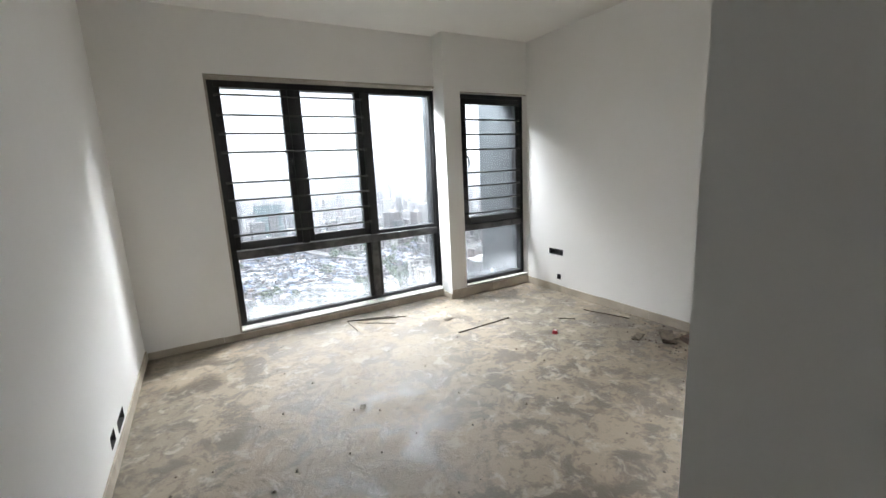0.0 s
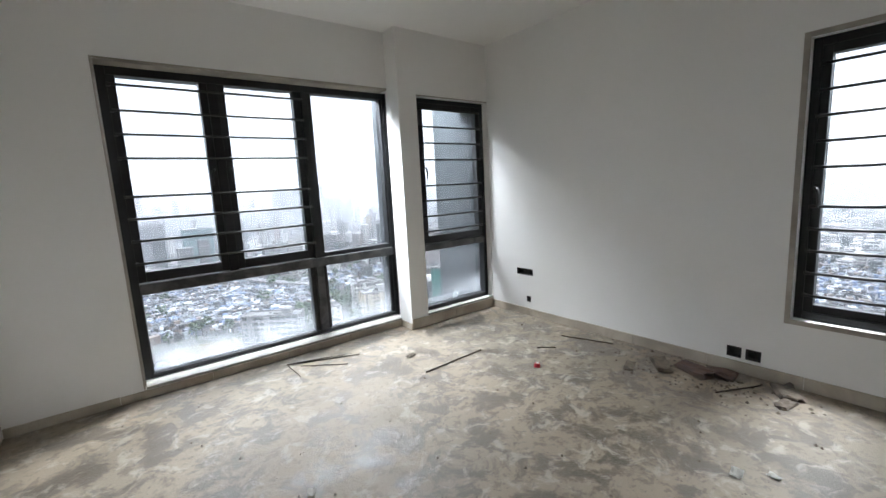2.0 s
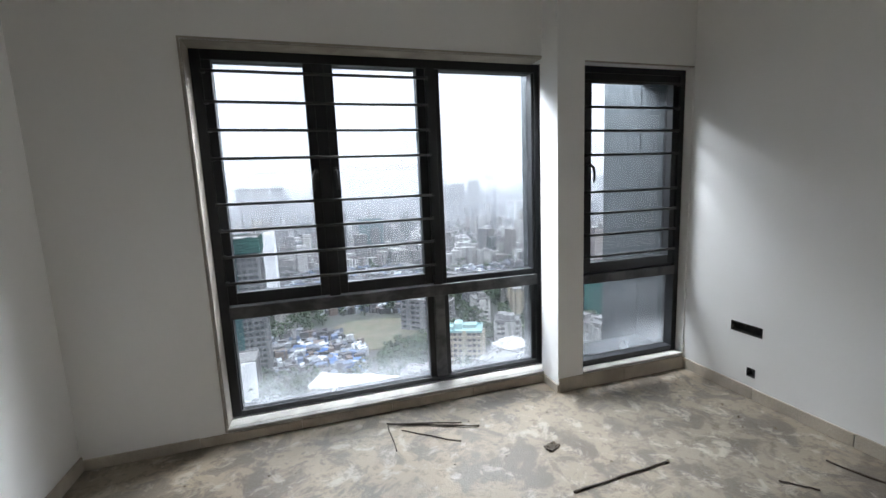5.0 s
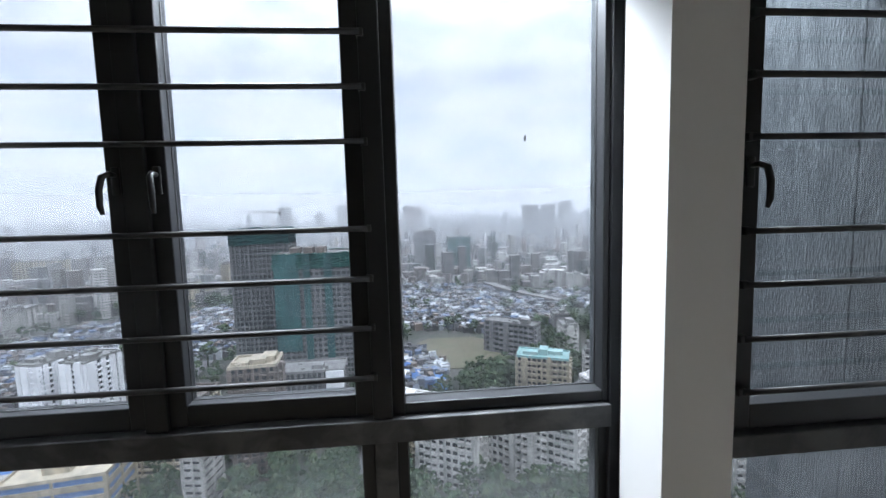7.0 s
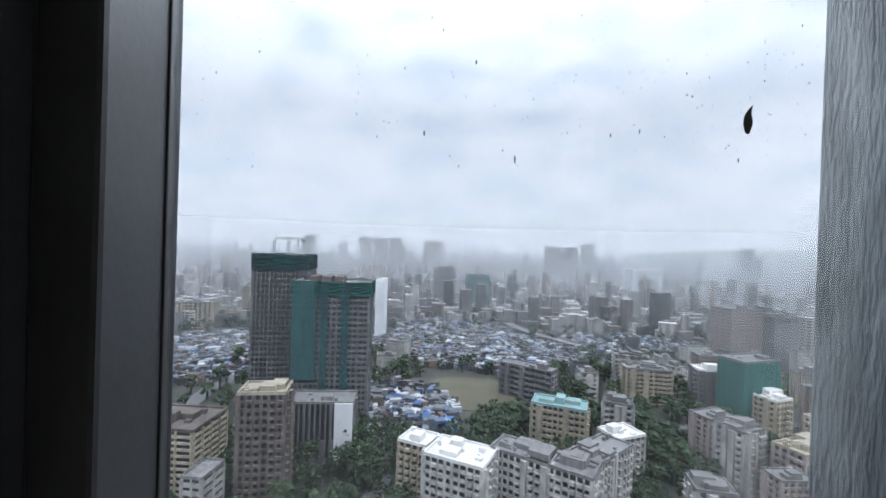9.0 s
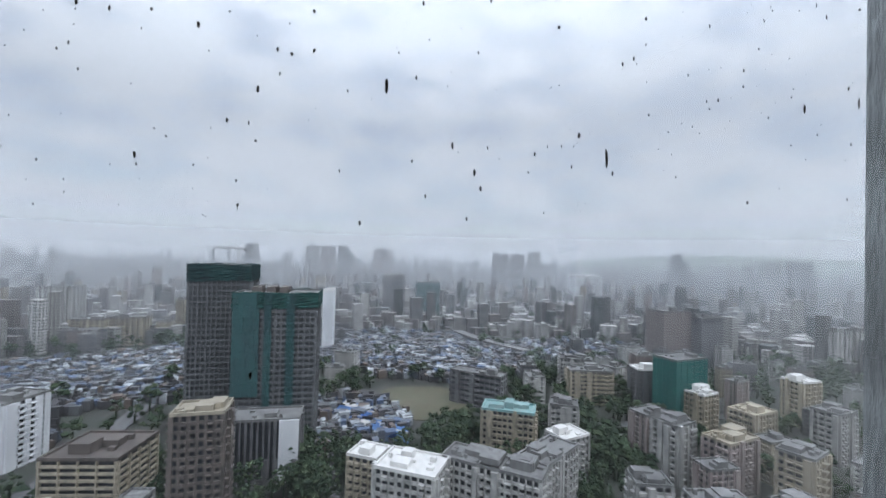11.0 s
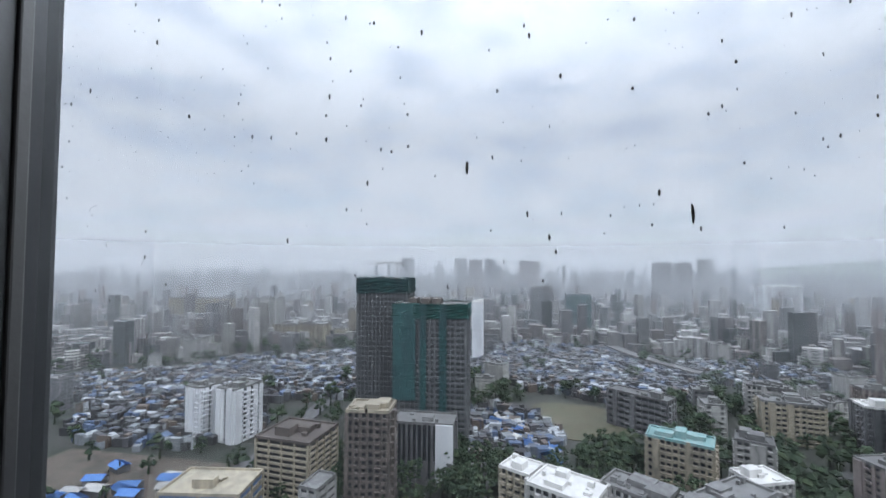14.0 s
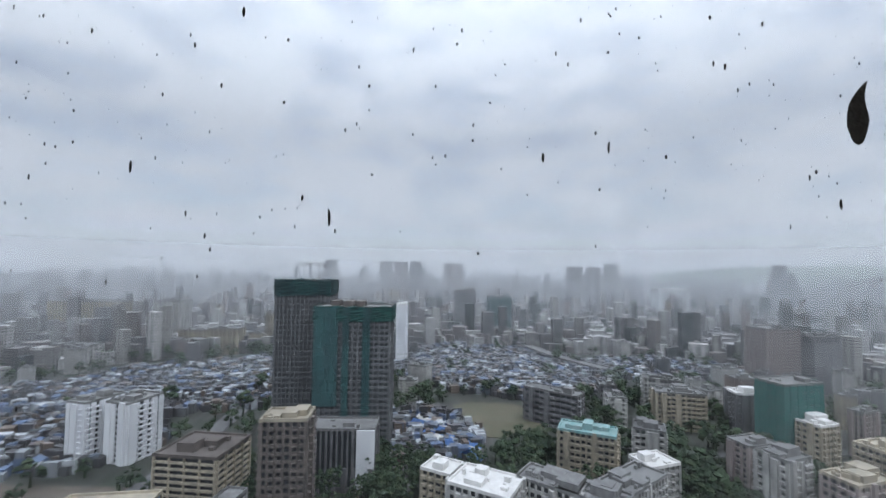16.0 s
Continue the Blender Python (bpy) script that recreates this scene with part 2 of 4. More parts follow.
def slab_with_holes(us, vs, holes, d0, d1, put):
    """A wall between depths d0 and d1 over the rectangle us x vs, with rectangular holes through it. put maps (u, v, d) to a place."""
    cu = sorted({*us, *(h[0] for h in holes), *(h[1] for h in holes)})
    cv = sorted({*vs, *(h[2] for h in holes), *(h[3] for h in holes)})
    full = {}
    for i in range(len(cu) - 1):
        for j in range(len(cv) - 1):
            u, v = (cu[i] + cu[i + 1]) / 2, (cv[j] + cv[j + 1]) / 2
            full[i, j] = not any(h[0] < u < h[1] and h[2] < v < h[3] for h in holes)
    bm = bmesh.new()
    made = {}

    def vert(i, j, d):
        if (i, j, d) not in made:
            made[i, j, d] = bm.verts.new(put(cu[i], cv[j], d))
        return made[i, j, d]

    for (i, j), yes in full.items():
        if not yes:
            continue
        for d in (d0, d1):
            bm.faces.new([vert(i, j, d), vert(i + 1, j, d), vert(i + 1, j + 1, d), vert(i, j + 1, d)])
        for di, dj, a, b in ((-1, 0, (i, j), (i, j + 1)), (1, 0, (i + 1, j), (i + 1, j + 1)), (0, -1, (i, j), (i + 1, j)), (0, 1, (i, j + 1), (i + 1, j + 1))):
            if not full.get((i + di, j + dj), False):
                bm.faces.new([vert(*a, d0), vert(*b, d0), vert(*b, d1), vert(*a, d1)])
    return bm

# ---- the room ----
XL, XR, YA, YD, H = -3.118, 1.160, 0.235, -4.067, 3.0
XP, YEND = -2.335, -5.600           # entrance recess: its side wall and its far end
XC, YC = -0.030, 0.030              # free corner of the window pillar
W1 = (-2.328, 0.035, 0.065, 2.460)    # large window: x0, x1, z0, z1
W2 = (0.185, 1.150, 0.110, 2.385)   # narrow window
W3 = (-3.345, -2.820, 0.472, 2.268)  # side window: y0, y1, z0, z1
# empty switch boxes: y0, y1, z0, z1
BOX_B = [(-0.597, -0.370, 0.455, 0.528), (-0.565, -0.505, 0.155, 0.220), (-2.555, -2.460, 0.112, 0.193), (-2.675, -2.580, 0.112, 0.193)]
BOX_C = [(-1.215, -1.005, 0.105, 0.180), (-1.430, -1.310, 0.125, 0.200)]

solid("wall_north", slab_with_holes((XL, XC), (0.0, H), [(W1[0], 0.2, W1[2], W1[3])], YA, 0.56, lambda u, v, d: (u, d, v)), PLASTER,
      "white putty window wall with a large opening", "wall", "structure")
solid("wall_pillar", slab_with_holes((XC, XR + 0.3), (0.0, H), [W2], YC, 0.262, lambda u, v, d: (u, d, v)), PLASTER,
      "white putty pillar and wall round the narrow window", "wall", "structure")
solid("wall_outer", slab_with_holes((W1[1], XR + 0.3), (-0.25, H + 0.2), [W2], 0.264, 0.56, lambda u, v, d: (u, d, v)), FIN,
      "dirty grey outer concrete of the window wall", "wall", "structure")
solid("wall_east", slab_with_holes((YD - 0.15, YC), (0.0, H), [W3] + BOX_B, XR, XR + 0.3, lambda u, v, d: (d, u, v)), PLASTER,
      "white putty side wall with a slim window", "wall", "structure")
solid("wall_west", slab_with_holes((YEND, YA), (0.0, H), BOX_C, XL - 0.2, XL, lambda u, v, d: (d, u, v)), PLASTER,
      "white putty wall with switch boxes near the floor", "wall", "structure")
bm = bmesh.new()
box(bm, XP, XR, YD - 0.15, YD, 0, H)
solid("wall_south", bm, PLASTER, "white putty wall opposite the windows", "wall", "structure")
bm = bmesh.new()
box(bm, XP + 0.03, XP + 0.15, YEND, YD - 0.15, 0, H)
solid("wall_passage", bm, PLASTER, "white putty side wall of the entrance recess", "wall", "structure")
bm = bmesh.new()
box(bm, 1.06, XR, YD, -3.512, 0, H)
solid("wall_nib", bm, PLASTER, "white putty nib at the end of the side wall", "wall", "structure")
bm = bmesh.new()
box(bm, XL - 0.2, XP + 0.15, YEND - 0.15, YEND, 0, H)
solid("wall_entrance", bm, PLASTER, "white putty end wall of the entrance recess", "wall", "structure")
bm = bmesh.new()
box(bm, XL - 0.2, XR + 0.3, YEND - 0.15, 0.56, H, H + 0.2)
solid("ceiling", bm, CEIL, "plain white putty ceiling", "ceiling", "structure")
bm = bmesh.new()
box(bm, XL - 0.2, XR + 0.3, YEND - 0.15, 0.56, -0.25, 0.0)
solid("floor", bm, FLOOR, "blotchy bare cement screed floor", "floor", "structure")


# skirting of rough screed strips, each length a piece of its own
def skirting(name, runs, label):
    holder = thing(name, label, "skirting", kind="structure")
    for axis, face, a, b, h, sign in runs:
        count = max(1, round(abs(b - a) / 0.6))
        step = (b - a) / count
        for i in range(count):
            bm = bmesh.new()
            u0, u1 = a + i * step + 0.0015, a + (i + 1) * step - 0.0015
            t = 0.012 + 0.002 * random.random()
            hh = h + random.uniform(-0.004, 0.004)
            lo, hi = (face, face + sign * t) if sign > 0 else (face + sign * t, face)
            if axis == "x":
                box(bm, u0, u1, lo, hi, 0.0, hh, 0.003)
            else:
                box(bm, lo, hi, u0, u1, 0.0, hh, 0.003)
            part("skirting_strip", bm, SKIRT, holder)


skirting("baseboard_north", [("x", YA, XL + 0.014, XC, 0.063, -1)], "rough beige screed skirting below the large window")
skirting("baseboard_pillar", [("y", XC, YC - 0.012, YA - 0.015, 0.063, -1), ("x", YC, XC, XR - 0.014, 0.105, -1)], "rough beige screed skirting round the pillar")
skirting("baseboard_east", [("y", XR, -3.51, YC, 0.085, -1)], "rough beige screed skirting along the side wall")
skirting("baseboard_west", [("y", XL, YEND, YA, 0.085, 1)], "rough beige screed skirting along the wall")
skirting("baseboard_south", [("x", YD, XP, 1.05, 0.085, 1)], "rough beige screed skirting")

# mortar sills and cement margins round the window openings
bm = bmesh.new()
box(bm, W1[0] + 0.002, XC - 0.002, YA - 0.008, 0.262, W1[2] - 0.001, W1[2] + 0.022, 0.005)
box(bm, W1[0] + 0.002, W1[1] - 0.002, 0.263, 0.36, W1[2] - 0.001, W1[2] + 0.022, 0.005)
solid("trim_sill_large", bm, SILL, "grey mortar sill under the large window", "sill", "structure")
bm = bmesh.new()
box(bm, W2[0] + 0.002, W2[1] - 0.002, YC - 0.008, 0.099, W2[2] - 0.001, W2[2] + 0.020, 0.005)
solid("trim_sill_narrow", bm, SILL, "grey mortar sill under the narrow window", "sill", "structure")


def margin_x(name, x0, x1, z0, z1, y, w, t, sides):
    bm = bmesh.new()
    if "l" in sides:
        box(bm, x0 - w, x0, y - t, y + 0.01, z0, z1 + w, 0.002)
    if "r" in sides:
        box(bm, x1, x1 + w, y - t, y + 0.01, z0, z1 + w, 0.002)
    if "t" in sides:
        box(bm, x0, x1, y - t, y + 0.01, z1, z1 + w, 0.002)
    return solid(name, bm, CEMENT, "thin grey cement line round the window opening", "margin", "structure")


margin_x("trim_margin_large", W1[0], XC - 0.001, W1[2], W1[3], YA, 0.014, 0.003, "lt")
margin_x("trim_margin_narrow", W2[0], W2[1], W2[2], W2[3], YC, 0.010, 0.003, "t")
bm = bmesh.new()
y0, y1, z0, z1 = W3
w = 0.032
for a, b, c, d in ((y0 - w, y0, z0 - w, z1 + w), (y1, y1 + w, z0 - w, z1 + w), (y0, y1, z1, z1 + w), (y0, y1, z0 - w, z0)):
    box(bm, XR - 0.004, XR + 0.01, a, b, c, d, 0.002)
solid("trim_margin_side", bm, CEMENT, "grey cement margin round the slim side window", "margin", "structure")


def switch_box(y0, y1, z0, z1, face, sign, label):
    """An empty metal box sunk in the wall, with a thin lip, screw lugs and a stub of conduit."""
    ob = thing("switch_box", label, "switch box", ((face), (y0 + y1) / 2, (z0 + z1) / 2), "empty switch boxes")
    hy, hz, d, t = (y1 - y0) / 2 - 0.001, (z1 - z0) / 2 - 0.001, 0.05, 0.003
    bm = bmesh.new()
    inn, out = sorted((0.002 * -sign, d * sign))
    back = d * sign
    b0, b1 = sorted((back, back - t * sign))
    box(bm, b0, b1, -hy, hy, -hz, hz)
    for a, b, c, e in ((-hy, -hy + t, -hz, hz), (hy - t, hy, -hz, hz), (-hy, hy, -hz, -hz + t), (-hy, hy, hz - t, hz)):
        box(bm, inn, out, a, b, c, e)
    part("box_shell", bm, BOXDARK, ob, "dark galvanised box shell")
    for s in (-1, 1):
        bm = bmesh.new()
        l0, l1 = sorted((0.006 * sign, 0.009 * sign))
        box(bm, l0, l1, s * (hy - 0.008) - 0.005, s * (hy - 0.008) + 0.005, -0.006, 0.006, 0.001)
        part("screw_lug", bm, ALU_DUSTY, ob)
    bm = bmesh.new()
    bmesh.ops.create_cone(bm, cap_ends=True, segments=12, radius1=0.010, radius2=0.010, depth=0.02,
                          matrix=pose(sign * 0.038, hy * 0.3, 0, 0, 90, 0))
    part("conduit_stub", bm, BOXDARK, ob, "short dark conduit stub")
    return ob


for b in BOX_B:
    switch_box(*b, XR, 1, "empty recessed switch box in the white wall")
for b in BOX_C:
    switch_box(*b, XL, -1, "empty recessed switch box near the floor")

# cement lining of the large window's reveal
bm = bmesh.new()
box(bm, W1[0] + 0.0005, W1[0] + 0.006, YA + 0.002, 0.384, W1[2] + 0.024, W1[3] - 0.007)
box(bm, W1[0] + 0.0005, XC - 0.002, YA + 0.002, 0.384, W1[3] - 0.0065, W1[3] - 0.0005)
solid("trim_reveal_large", bm, CEMENT, "rough grey cement lining of the window reveal", "reveal", "structure")


# ---- windows: dark aluminium frames, opening sashes with a bar grille, fixed panes ----
def ring(x0, x1, z0, z1, w, y0, y1, bevel=0.004):
    """A rectangular frame in the xz plane; w: widths left, right, bottom, top."""
    bm = bmesh.new()
    l, r, b, t = w
    box(bm, x0, x0 + l, y0, y1, z0, z1, bevel)
    box(bm, x1 - r, x1, y0, y1, z0, z1, bevel)
    box(bm, x0 + l, x1 - r, y0, y1, z0, z0 + b, bevel)
    box(bm, x0 + l, x1 - r, y0, y1, z1 - t, z1, bevel)
    return bm


def pane(name, parent, x0, x1, z0, z1, y, material, gasket=0.006):
    bm = bmesh.new()
    box(bm, x0, x1, y, y + 0.006, z0, z1)
    ob = part(name, bm, material, parent)
    ob.visible_shadow = False
    part("gasket", ring(x0, x1, z0, z1, (gasket,) * 4, y - 0.006, y + 0.0, 0.001), RUBBER, ob, "black rubber gasket")
    return ob


def tube(bm, pts, r, seg=10):
    """A round bar along a line of points."""
    rings = []
    for i, p in enumerate(pts):
        a, b = pts[max(i - 1, 0)], pts[min(i + 1, len(pts) - 1)]
        d = (Vector(b) - Vector(a)).normalized()
        side = d.orthogonal().normalized() if i == 0 else (rings[-1][1] - d * rings[-1][1].dot(d)).normalized()
        up = d.cross(side)
        rr = r[i] if isinstance(r, (list, tuple)) else r
        rings.append(([bm.verts.new(Vector(p) + side * rr * math.cos(k * 2 * math.pi / seg) + up * rr * math.sin(k * 2 * math.pi / seg)) for k in range(seg)], side))
    for (a, _), (b, _) in zip(rings, rings[1:]):
        for k in range(seg):
            bm.faces.new([a[k], a[(k + 1) % seg], b[(k + 1) % seg], b[k]])
    bm.faces.new(rings[0][0])
    bm.faces.new(rings[-1][0][::-1])
    return bm


def lever(parent, x, y, z, lean):
    """A casement handle: base plate, neck and a hanging curved grip."""
    bm = bmesh.new()
    box(bm, x - 0.013, x + 0.013, y - 0.010, y, z - 0.045, z + 0.045, 0.005)
    plate = part("handle_plate", bm, HANDLE, parent, "black handle plate", True)
    bm = bmesh.new()
    tube(bm, [(x, y - 0.008, z + 0.018), (x, y - 0.034, z + 0.020), (x + lean * 0.014, y - 0.048, z + 0.010), (x + lean * 0.024, y - 0.050, z - 0.03),
              (x + lean * 0.026, y - 0.048, z - 0.08), (x + lean * 0.022, y - 0.044, z - 0.105)], [0.008, 0.009, 0.010, 0.010, 0.009, 0.006], 12)
    part("handle_grip", bm, HANDLE, plate, "black curved lever grip", True)


def grille(parent, x0, x1, y, heights):
    for z in heights:
        bm = bmesh.new()
        tube(bm, [(x0, y, z), ((x0 + x1) / 2, y, z - 0.0015), (x1, y, z)], 0.0095, 10)
        bar = part("grille_bar", bm, BAR, parent, "", True)
        for xe in (x0, x1):
            bm = bmesh.new()
            box(bm, xe - 0.012, xe + 0.012, y - 0.002, y + 0.045, z - 0.012, z + 0.012, 0.003)
            part("bar_foot", bm, BAR, bar)


def window_large():
    x0, x1, z0, z1 = W1[0], W1[1], W1[2] + 0.02, W1[3]
    ob = thing("window_1", "large dark aluminium window with grille and fixed panes", "window", kind="structure")
    part("window_frame", ring(x0 + 0.002, x1 - 0.002, z0, z1 - 0.002, (0.062, 0.040, 0.036, 0.062), 0.385, 0.50), ALU, ob)
    bm = bmesh.new()
    box(bm, x0 + 0.064, x1 - 0.042, 0.365, 0.495, 0.765, 0.850, 0.005)
    part("transom", bm, ALU_DUSTY, ob, "dusty grey aluminium transom")
    bm = bmesh.new()
    box(bm, -0.868, -0.800, 0.372, 0.495, 0.851, z1 - 0.064, 0.005)
    part("mullion", bm, ALU, ob)
    bm = bmesh.new()
    box(bm, -0.868, -0.790, 0.380, 0.495, z0 + 0.036, 0.764, 0.005)
    part("mullion", bm, ALU_DUSTY, ob)
    bm = bmesh.new()
    box(bm, -1.622, -1.548, 0.380, 0.495, 0.851, z1 - 0.064, 0.005)
    part("mullion", bm, ALU, ob)
    for a, b, side, hx in ((x0 + 0.050, -1.612, 1, -1.645), (-1.558, -0.862, -1, -1.520)):
        sash = part("sash", ring(a, b, 0.858, 2.430, (0.066, 0.066, 0.078, 0.032), 0.396, 0.47), ALU, ob)
        pane("pane", sash, a + 0.062, b - 0.062, 0.932, 2.402, 0.440, GLASS)
        lever(sash, hx, 0.396, 1.690, -1 if side > 0 else 0.15)
    part("fixed_bead", ring(-0.802, 0.008, 0.849, 2.414, (0.044, 0.036, 0.042, 0.022), 0.400, 0.485), ALU, ob)
    pane("pane", ob, -0.762, -0.024, 0.888, 2.396, 0.470, GLASS)
    part("fixed_bead", ring(x0 + 0.064, -0.868, z0 + 0.034, 0.766, (0.008, 0.048, 0.006, 0.006), 0.405, 0.485), ALU, ob)
    part("fixed_bead", ring(-0.790, 0.004, z0 + 0.034, 0.766, (0.040, 0.044, 0.006, 0.006), 0.405, 0.485), ALU, ob)
    pane("pane", ob, x0 + 0.066, -0.912, z0 + 0.037, 0.762, 0.425, GLASS_DUSTY)
    pane("pane", ob, -0.754, -0.036, z0 + 0.037, 0.762, 0.425, GLASS_DUSTY)
    grille(ob, x0 + 0.070, -0.860, 0.362, (2.325, 2.144, 1.975, 1.802, 1.518, 1.350, 1.181, 1.007))


def window_narrow():
    x0, x1, z0, z1 = W2[0], W2[1], W2[2] + 0.018, W2[3]
    ob = thing("window_2", "narrow dark aluminium window with grille over a fixed pane", "window", kind="structure")
    part("window_frame", ring(x0 + 0.002, x1 - 0.002, z0, z1 - 0.002, (0.045, 0.050, 0.045, 0.045), 0.100, 0.215), ALU, ob)
    bm = bmesh.new()
    box(bm, x0 + 0.047, x1 - 0.052, 0.090, 0.210, 0.790, 0.862, 0.005)
    part("transom", bm, ALU_DUSTY, ob, "dusty grey aluminium transom")
    sash = part("sash", ring(x0 + 0.042, x1 - 0.040, 0.868, 2.352, (0.082, 0.062, 0.080, 0.066), 0.115, 0.200), ALU, ob)
    pane("pane", sash, x0 + 0.120, x1 - 0.098, 0.944, 2.290, 0.180, GLASS)
    lever(sash, x0 + 0.090, 0.115, 1.660, 1)
    pane("pane", ob, x0 + 0.043, x1 - 0.048, z0 + 0.042, 0.792, 0.180, GLASS_DUSTY)
    grille(ob, x0 + 0.075, x1 - 0.065, 0.090, (2.276, 2.098, 1.931, 1.758, 1.488, 1.328, 1.164, 1.000))


def window_side():
    """Built facing -y at the origin, then turned to face the room from the side wall."""
    w, z0, z1 = W3[1] - W3[0], W3[2], W3[3]
    ob = thing("window_3", "slim dark aluminium casement with a bar grille", "window", (XR, W3[1], 0), kind="structure")
    ob.rotation_euler = (0, 0, radians(-90))
    part("window_frame", ring(0.002, w - 0.002, z0 + 0.002, z1 - 0.002, (0.045, 0.045, 0.05, 0.05), 0.06, 0.17), ALU, ob)
    sash = part("sash", ring(0.035, w - 0.035, z0 + 0.04, z1 - 0.04, (0.06, 0.06, 0.065, 0.065), 0.075, 0.15), ALU, ob)
    pane("pane", sash, 0.090, w - 0.090, z0 + 0.10, z1 - 0.10, 0.120, GLASS)
    lever(sash, 0.065, 0.075, 1.33, 1)
    grille(ob, 0.05, w - 0.05, 0.055, (2.109, 1.951, 1.797, 1.641, 1.479, 1.230, 1.084, 0.938, 0.789, 0.639))


window_large()
window_narrow()
window_side()

GZ_FIN = -110.0
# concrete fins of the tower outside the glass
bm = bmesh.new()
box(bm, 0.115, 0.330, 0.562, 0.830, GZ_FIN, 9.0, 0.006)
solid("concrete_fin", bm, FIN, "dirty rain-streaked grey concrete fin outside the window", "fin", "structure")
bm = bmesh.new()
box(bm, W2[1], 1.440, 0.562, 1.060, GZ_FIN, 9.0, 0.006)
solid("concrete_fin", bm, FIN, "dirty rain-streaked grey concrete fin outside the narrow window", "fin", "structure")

# ---- the city far below ----
GZ = -110.0


def random_tint(name, colours, rough=0.85, dark=0.75, light=1.1, metal=0.0, rows=False):
    """Each loose piece of a joined mesh takes one of the given colours, with grime on top."""
    m = bpy.data.materials.new(name)
    m.use_nodes = True
    n, l = m.node_tree.nodes, m.node_tree.links
    b = n["Principled BSDF"]
    geo = n.new("ShaderNodeNewGeometry")
    rp = n.new("ShaderNodeValToRGB")
    rp.color_ramp.interpolation = "CONSTANT"
    els = rp.color_ramp.elements
    while len(els) < len(colours):
        els.new(0.5)
    for i, c in enumerate(colours):
        els[i].position, els[i].color = i / len(colours), (*c, 1)
    l.new(geo.outputs["Random Per Island"], rp.inputs["Fac"])
    co = n.new("ShaderNodeTexCoord")
    ns = n.new("ShaderNodeTexNoise")
    ns.inputs["Scale"].default_value, ns.inputs["Detail"].default_value = 0.25, 6.0
    l.new(co.outputs["Object"], ns.inputs["Vector"])
    rg = n.new("ShaderNodeMapRange")
    rg.inputs["From Min"].default_value, rg.inputs["From Max"].default_value = 0.3, 0.7
    rg.inputs["To Min"].default_value, rg.inputs["To Max"].default_value = dark, light
    l.new(ns.outputs["Fac"], rg.inputs["Value"])
    hs = n.new("ShaderNodeHueSaturation")
    l.new(rg.outputs["Result"], hs.inputs["Value"])
    l.new(rp.outputs["Color"], hs.inputs["Color"])
    colour = hs.outputs["Color"]
    if rows:
        # storeys of dark windows on the far blocks
        sp, cb, sm = n.new("ShaderNodeSeparateXYZ"), n.new("ShaderNodeCombineXYZ"), n.new("ShaderNodeMath")
        sm.operation = "ADD"
        l.new(co.outputs["Object"], sp.inputs["Vector"])
        l.new(sp.outputs["X"], sm.inputs[0])
        l.new(sp.outputs["Y"], sm.inputs[1])
        l.new(sm.outputs[0], cb.inputs["X"])
        l.new(sp.outputs["Z"], cb.inputs["Y"])
        bk = n.new("ShaderNodeTexBrick")
        bk.offset = 0.0
        for k, v in (("Scale", 1.0), ("Mortar Size", 0.85), ("Mortar Smooth", 0.1), ("Brick Width", 4.2), ("Row Height", 3.2)):
            bk.inputs[k].default_value = v
        l.new(cb.outputs["Vector"], bk.inputs["Vector"])
        up = n.new("ShaderNodeSeparateXYZ")
        l.new(geo.outputs["Normal"], up.inputs["Vector"])
        roof = n.new("ShaderNodeMath")
        roof.operation = "GREATER_THAN"
        roof.inputs[1].default_value = 0.5
        l.new(up.outputs["Z"], roof.inputs[0])
        keep = n.new("ShaderNodeMath")
        keep.operation = "MAXIMUM"
        l.new(bk.outputs["Fac"], keep.inputs[0])
        l.new(roof.outputs[0], keep.inputs[1])
        mx = n.new("ShaderNodeMix")
        mx.data_type = "RGBA"
        mx.inputs["A"].default_value = (0.05, 0.055, 0.06, 1)
        l.new(colour, mx.inputs["B"])
        l.new(keep.outputs[0], mx.inputs["Factor"])
        colour = mx.outputs["Result"]
    l.new(colour, b.inputs["Base Color"])
    b.inputs["Roughness"].default_value, b.inputs["Metallic"].default_value = rough, metal
    return m


def city_mat(name, a, b=None, scale=0.12, rough=0.85, per=0.0):
    return mat(name, a, b, rough, scale * 2.5, 1.5, 0.15, mix=(0.35, 0.65), per_object=per, stretch=(1, 1, 0.3))


GROUND = city_mat("city_ground", (0.06, 0.06, 0.055), (0.03, 0.038, 0.028), 0.02)
WHITEWASH = city_mat("stained_whitewash", (0.46, 0.45, 0.43), (0.25, 0.25, 0.24), 0.15, per=0.15)
CREAMWASH = city_mat("stained_cream", (0.42, 0.37, 0.28), (0.26, 0.235, 0.19), 0.15, per=0.15)
GREYWASH = city_mat("stained_grey", (0.18, 0.18, 0.185), (0.11, 0.11, 0.115), 0.15, per=0.2)
BROWNWASH = city_mat("stained_brown", (0.16, 0.135, 0.12), (0.09, 0.08, 0.075), 0.15, per=0.15)
PINKWASH = city_mat("stained_pink", (0.33, 0.28, 0.265), (0.21, 0.18, 0.17), 0.15, per=0.15)
RAWCONC = city_mat("raw_tower_concrete", (0.17, 0.175, 0.18), (0.10, 0.105, 0.11), 0.10)
NET = city_mat("green_scaffold_net", (0.035, 0.105, 0.105), (0.03, 0.07, 0.078), 0.07)
NETLIGHT = city_mat("pale_green_net", (0.04, 0.155, 0.135), (0.03, 0.10, 0.095), 0.2)
